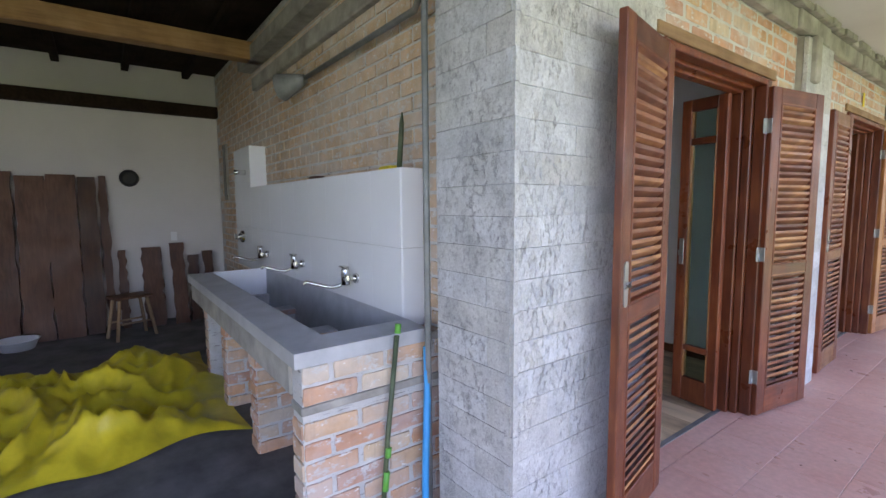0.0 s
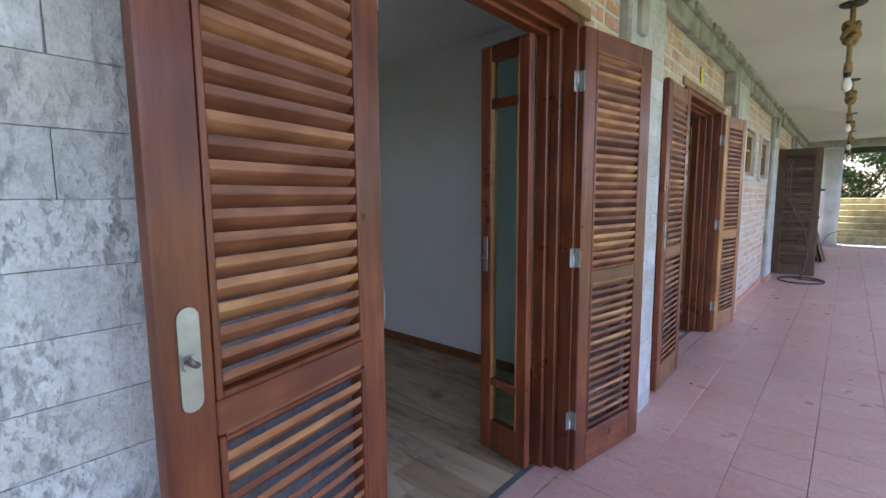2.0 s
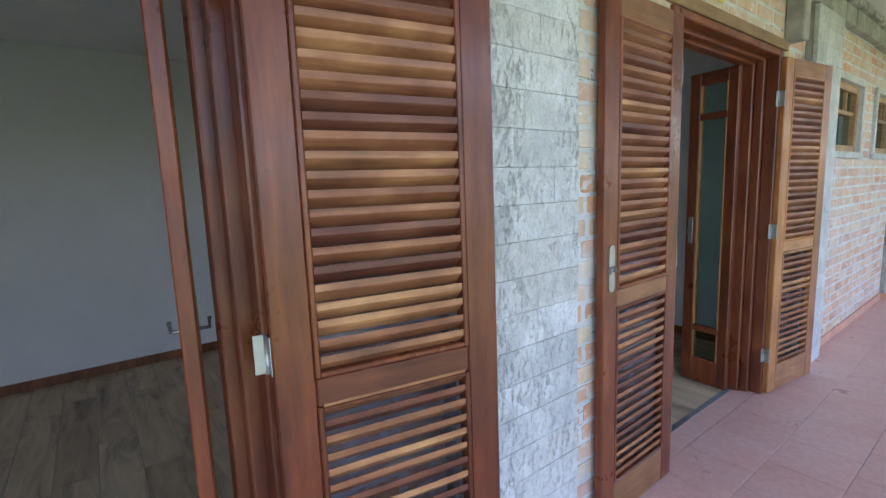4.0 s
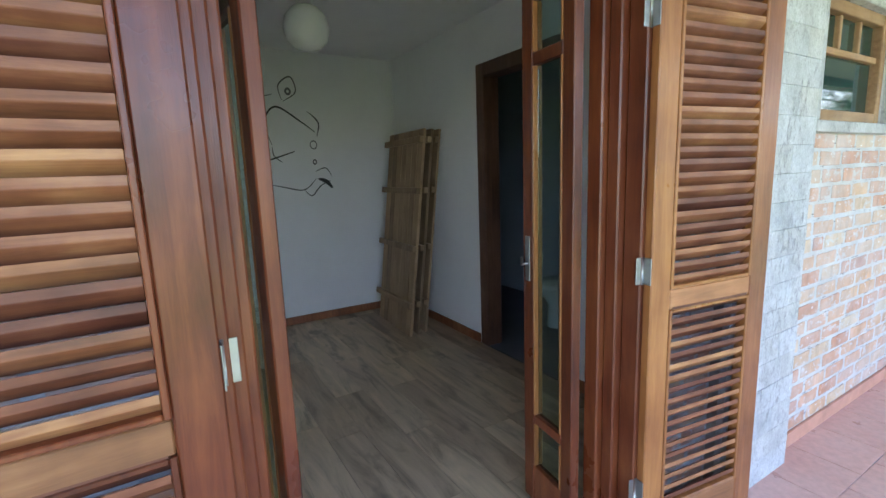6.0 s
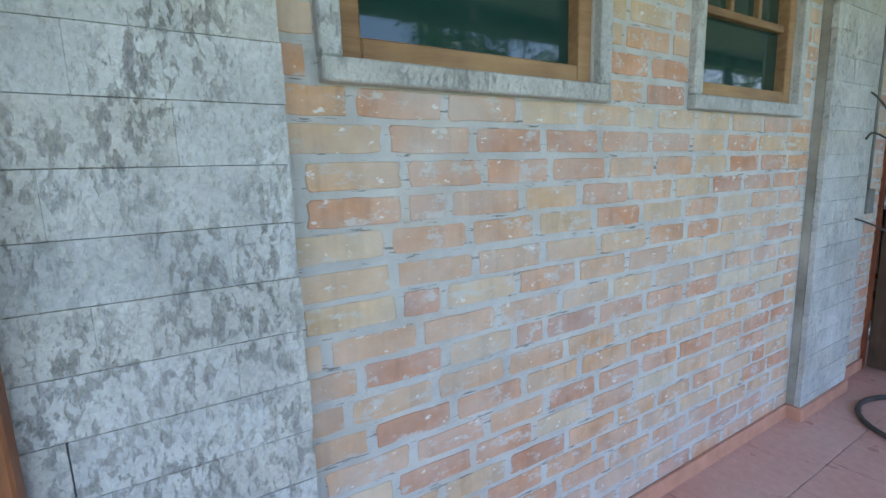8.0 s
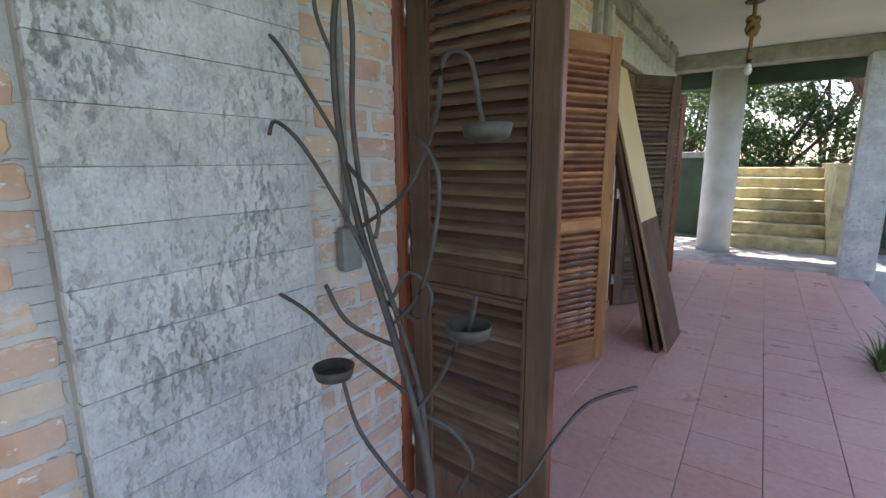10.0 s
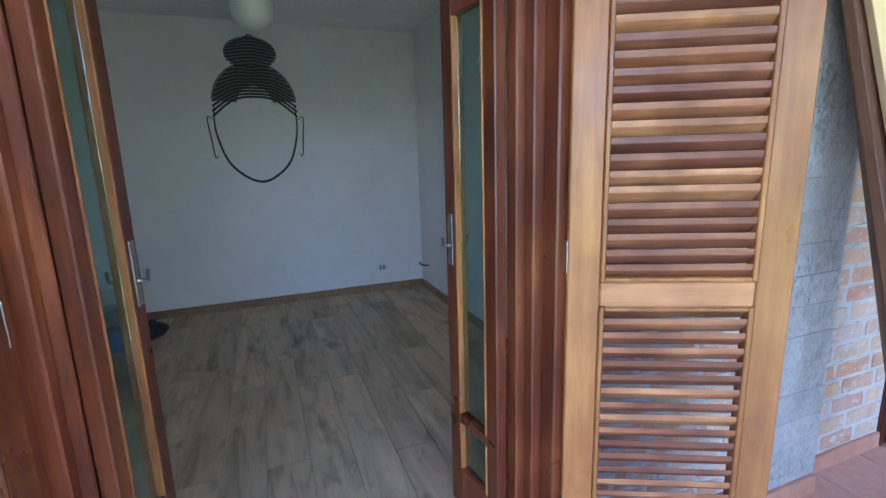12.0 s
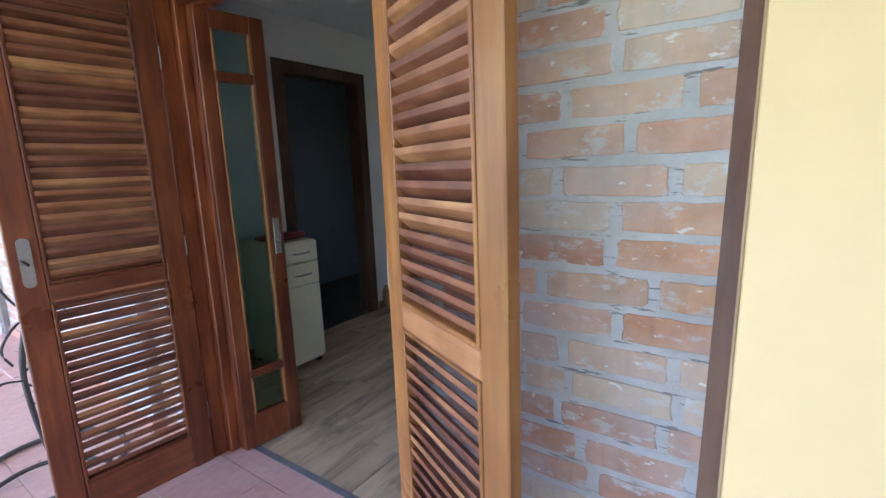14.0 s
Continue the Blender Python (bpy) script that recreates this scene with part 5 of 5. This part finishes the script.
def stone_post(x, y):
    p = tagged(boxes("stone_post", [(x - 0.13, x + 0.13, y - 0.13, y + 0.13, -0.1, 2.499)], CONCRETE), "square veranda post clad in grey stone blocks", "post", "stone posts")
    for (tx, ty, rz) in ((-0.155, 0, 180), (0, -0.155, -90)):
        stone_grid(p, -0.155, 0.155, 0, 2.49, lambda u, z, o, tx=tx, ty=ty, rz=rz: pose(x + tx, y + ty, z, 0, 0, rz) @ pose(o, u, 0), 0.024, int(y * 10) + rz)
    return p


stone_post(2.08, 16.72)
post = tagged(tube("wooden_post", [(2.03, 13.65, -0.02), (2.04, 13.65, 1.2), (2.26, 13.67, 2.541)], [0.065, 0.058, 0.055], DARK_WOOD, 10), "dark round wooden post at the veranda edge", "post")


def blades(x, y, n, seed):
    rnd = random.Random(seed)
    bm = bmesh.new()
    for _ in range(n):
        a, l, h = rnd.uniform(0, math.tau), rnd.uniform(0.1, 0.26), rnd.uniform(0.12, 0.34)
        d, s = Vector((math.cos(a), math.sin(a), 0)), Vector((-math.sin(a), math.cos(a), 0)) * 0.009
        prev = None
        for i in range(5):
            t = i / 4
            c = Vector((0, 0, -0.02)) + d * l * t + Vector((0, 0, h * (1.6 * t - 0.8 * t * t)))
            q = (bm.verts.new(c + s * (1 - t * 0.9)), bm.verts.new(c - s * (1 - t * 0.9)))
            if prev:
                bm.faces.new((prev[0], prev[1], q[1], q[0]))
            prev = q
    ob = mesh_object("grass_tuft", bm, LEAF)
    ob.matrix_basis = pose(x, y, 0)
    return tagged(ob, "tuft of green grass blades at the floor edge", "grass", kind="stuff")


blades(1.85, 13.6, 60, 1)
blades(2.0, 13.9, 50, 2)


def bush(name, cx, cy, cz, rx, ry, rz, n, seed, size=0.11):
    """A crown of many single leaves on a few bent limbs."""
    rnd = random.Random(seed)
    top = tagged(base(name, pose(cx, cy, -0.16)), "leafy green garden shrub with an uneven crown", "shrub", "garden shrubs")
    bm = bmesh.new()
    limbs = []
    for _ in range(7):
        e = Vector((rnd.uniform(-rx, rx) * 0.7, rnd.uniform(-ry, ry) * 0.7, cz + rnd.uniform(-0.3, 0.7) * rz))
        pts = [(0, 0, 0), (e.x * 0.2, e.y * 0.2, e.z * 0.45), tuple(e * 0.8), tuple(e)]
        add_tube(bm, curve_pts(pts, 3), [0.07 - 0.055 * i / 9 for i in range(10)], 6)
        limbs.append(e)
    mesh_object("limbs", bm, DARK_WOOD, parent=top)
    verts, faces = [], []
    blobs = [(Vector((rnd.uniform(-rx, rx), rnd.uniform(-ry, ry), cz + rnd.uniform(-rz, rz))), rnd.uniform(0.35, 0.8)) for _ in range(46)]
    for i in range(n):
        c, r = blobs[rnd.randrange(len(blobs))]
        p = c + Vector((rnd.gauss(0, 1), rnd.gauss(0, 1), rnd.gauss(0, 0.8))) * r * 0.45
        if p.z < 0.1:
            continue
        s = size * rnd.uniform(0.6, 1.3)
        q = Euler((rnd.uniform(-0.9, 0.9), rnd.uniform(-0.9, 0.9), rnd.uniform(0, 6.3))).to_matrix()
        k = len(verts)
        verts += [tuple(p + q @ Vector(v) * s) for v in ((-0.5, 0, 0), (0, -0.22, 0.05), (0.5, 0, -0.05), (0, 0.22, 0.05))]
        faces.append((k, k + 1, k + 2, k + 3))
    me = bpy.data.meshes.new("leaves")
    me.from_pydata(verts, [], faces)
    me.materials.append(LEAF)
    ob = new("leaves", me)
    ob.parent = top
    ob["kind"] = "stuff"
    return top


bush("shrub", 1.2, 22.6, 2.3, 2.8, 1.2, 1.6, 14000, 1)
bush("shrub", 3.6, 24.0, 3.4, 3.4, 1.4, 2.2, 12000, 9, 0.14)
bush("shrub", -1.0, 25.0, 3.4, 3.4, 1.4, 2.2, 10000, 10, 0.14)
bush("shrub", -2.2, 23.0, 2.2, 2.4, 1.2, 1.4, 7000, 2)
bush("shrub", 5.8, 22.0, 2.3, 2.2, 1.8, 1.8, 8000, 3)
bush("shrub", 5.2, 17.0, 1.6, 1.6, 2.2, 1.4, 7000, 4)
bush("shrub", 9.5, 11.0, 1.4, 1.8, 3.0, 1.1, 6000, 5)
bush("tree", 2.5, 27.0, 5.5, 4.5, 2.5, 2.2, 9000, 6, 0.16)
bush("tree", 3.0, 20.9, 5.0, 3.2, 2.2, 1.2, 15000, 12, 0.17)
bush("tree", 8.5, 15.5, 3.6, 2.2, 3.2, 1.9, 11000, 13, 0.15)
bush("shrub", -0.5, 21.6, 2.3, 1.7, 0.8, 1.1, 8000, 14)
bush("tree", 12.5, 18.0, 3.0, 2.5, 5.0, 1.8, 9000, 7, 0.16)

# leaf litter on the tiles
bm = bmesh.new()
rnd = random.Random(77)
for _ in range(70):
    x, y = rnd.uniform(0.15, 2.0), rnd.uniform(2.0, 16.0)
    s, a = rnd.uniform(0.006, 0.018), rnd.uniform(0, 6.3)
    q = [bm.verts.new((x + s * math.cos(a + t), y + 0.6 * s * math.sin(a + t), 0.002 + rnd.uniform(0, 0.006))) for t in (0, 1.57, 3.14, 4.71)]
    bm.faces.new(q)
tagged(mesh_object("leaf_litter", bm, DARK_WOOD), "small dry leaf crumbs scattered on the tiles", "litter", kind="stuff")

# ---- pieces of the walls and floors ----
def unit(name, x0, x1, ly, lz, bevel, mat):
    bm = bmesh.new()
    add_box(bm, x0, x1, -ly / 2, ly / 2, -lz / 2, lz / 2, bevel)
    me = bpy.data.meshes.new(name)
    bm.to_mesh(me)
    bm.free()
    me.materials.append(mat)
    return me


rnd = random.Random(4)




def lay_bricks(y0, y1, z0, z1, holes=()):
    z, r = 0.075 - 0.0815 * 2, 0
    while z < z1:
        za, zb = max(z, z0), min(z + 0.064, z1)
        if zb - za > 0.02:
            y = -0.25 + (0.125 if r % 2 else 0.0) + rnd.uniform(-0.03, 0.03)
            bed = rnd.uniform(-0.003, 0.003)
            while y < y1:
                L = rnd.uniform(0.212, 0.232) if rnd.random() > 0.05 else 0.104
                segs = [(max(y, y0), min(y + L, y1))]
                for h0, h1, hz0, hz1 in holes:
                    if zb > hz0 and za < hz1:
                        segs = [s for a, b in segs for s in ((a, min(b, h0)), (max(a, h1), b)) if s[1] > s[0]]
                for a, b in segs:
                    if b - a > 0.03:
                        ob = new("brick", rnd.choice(BRICKS))
                        ob.parent = wall_front
                        ob.matrix_basis = pose(-0.003 + rnd.uniform(-0.0015, 0.0015), (a + b) / 2, (za + zb) / 2 + bed, rnd.uniform(-0.8, 0.8), 0, 0) @ Matrix.Diagonal((1, (b - a) / 0.226, (zb - za) / 0.064, 1))
                y += (L + 0.024) if L > 0.2 else 0.125
        z += 0.0815
        r += 1


holes = [(a - 0.055, b + 0.055, WIN_Z[0] - 0.055, WIN_Z[1] + 0.055) for a, b in WINDOWS]
lay_bricks(7.485, 9.945, 0.0, 2.49, holes)
lay_bricks(4.425, 5.16, 0.0, 2.49)
lay_bricks(10.525, 10.98, 0.0, 2.49)
lay_bricks(12.32, 13.105, 0.0, 2.49)
lay_bricks(6.50, 6.895, 0.0, 2.49)
lay_bricks(3.44, 3.855, 0.0, 2.49)
for a, b in DOORS[:3]:
    lay_bricks(a, b, DOOR_T + 0.065, 2.49)
lay_bricks(13.435, 13.99, 0.0, 2.49)

# laundry brick wall, joined
bm = bmesh.new()
z, r = 0.0, 0
while z < 3.0:
    x = -5.45 + (0.12 if r % 2 else 0)
    while x < -0.55:
        add_box(bm, x, min(x + 0.226, -0.52), LW - 0.003, LW + 0.006, z, z + 0.064)
        x += 0.25
    z += 0.0815
    r += 1
lb = mesh_object("brick_courses", bm, BRICK)
lb.parent = bpy.data.objects["wall_laundry_side"]
lb["kind"] = "stuff"

# floor tiles
TILE_ME = unit("floor_tile", -0.1535, 0.1535, 0.307, 0.010, 0.0018, TILE)
rest = bmesh.new()
for c in range(7):
    for r in range(-3, 51):
        x, y = -0.02 + 0.31 * c + 0.155, 1.15 + 0.31 * r + (0.0 if c % 2 else 0.155)
        if y > 16.65:
            continue
        if 1.9 < y < 14.0 and c < 7:
            ob = new("floor_tile", TILE_ME)
            ob.parent = floor
            ob.matrix_basis = pose(x, y, -0.005 + rnd.uniform(-0.0006, 0.0006))
        else:
            add_box(rest, x - 0.1535, x + 0.1535, y - 0.1535, y + 0.1535, -0.01, 0.0)
more = mesh_object("floor_tiles", rest, TILE, parent=floor)
more["kind"] = "stuff"

# laminate planks of the rooms
for fl, (a, b) in zip(room_floors, [(1.46, 4.28), (4.40, 7.26), (10.07, 13.02), (13.14, 16.0)]):
    n = 0
    w = 0.19
    PL = unit("floor_plank", -0.599, 0.599, w - 0.002, 0.010, 0.001, PLANK)
    y = a
    while y < b - 0.01:
        ww = min(w, b - y)
        x = BACK - rnd.uniform(0, 1.1)
        while x < -0.18:
            x0, x1 = max(x, BACK), min(x + 1.2, -0.173)
            if x1 - x0 > 0.02:
                ob = new("floor_plank", PL)
                ob.parent = fl
                ob.matrix_basis = pose((x0 + x1) / 2, y + ww / 2, -0.005) @ Matrix.Diagonal(((x1 - x0) / 1.2, ww / w, 1, 1))
            x += 1.2
        y += w
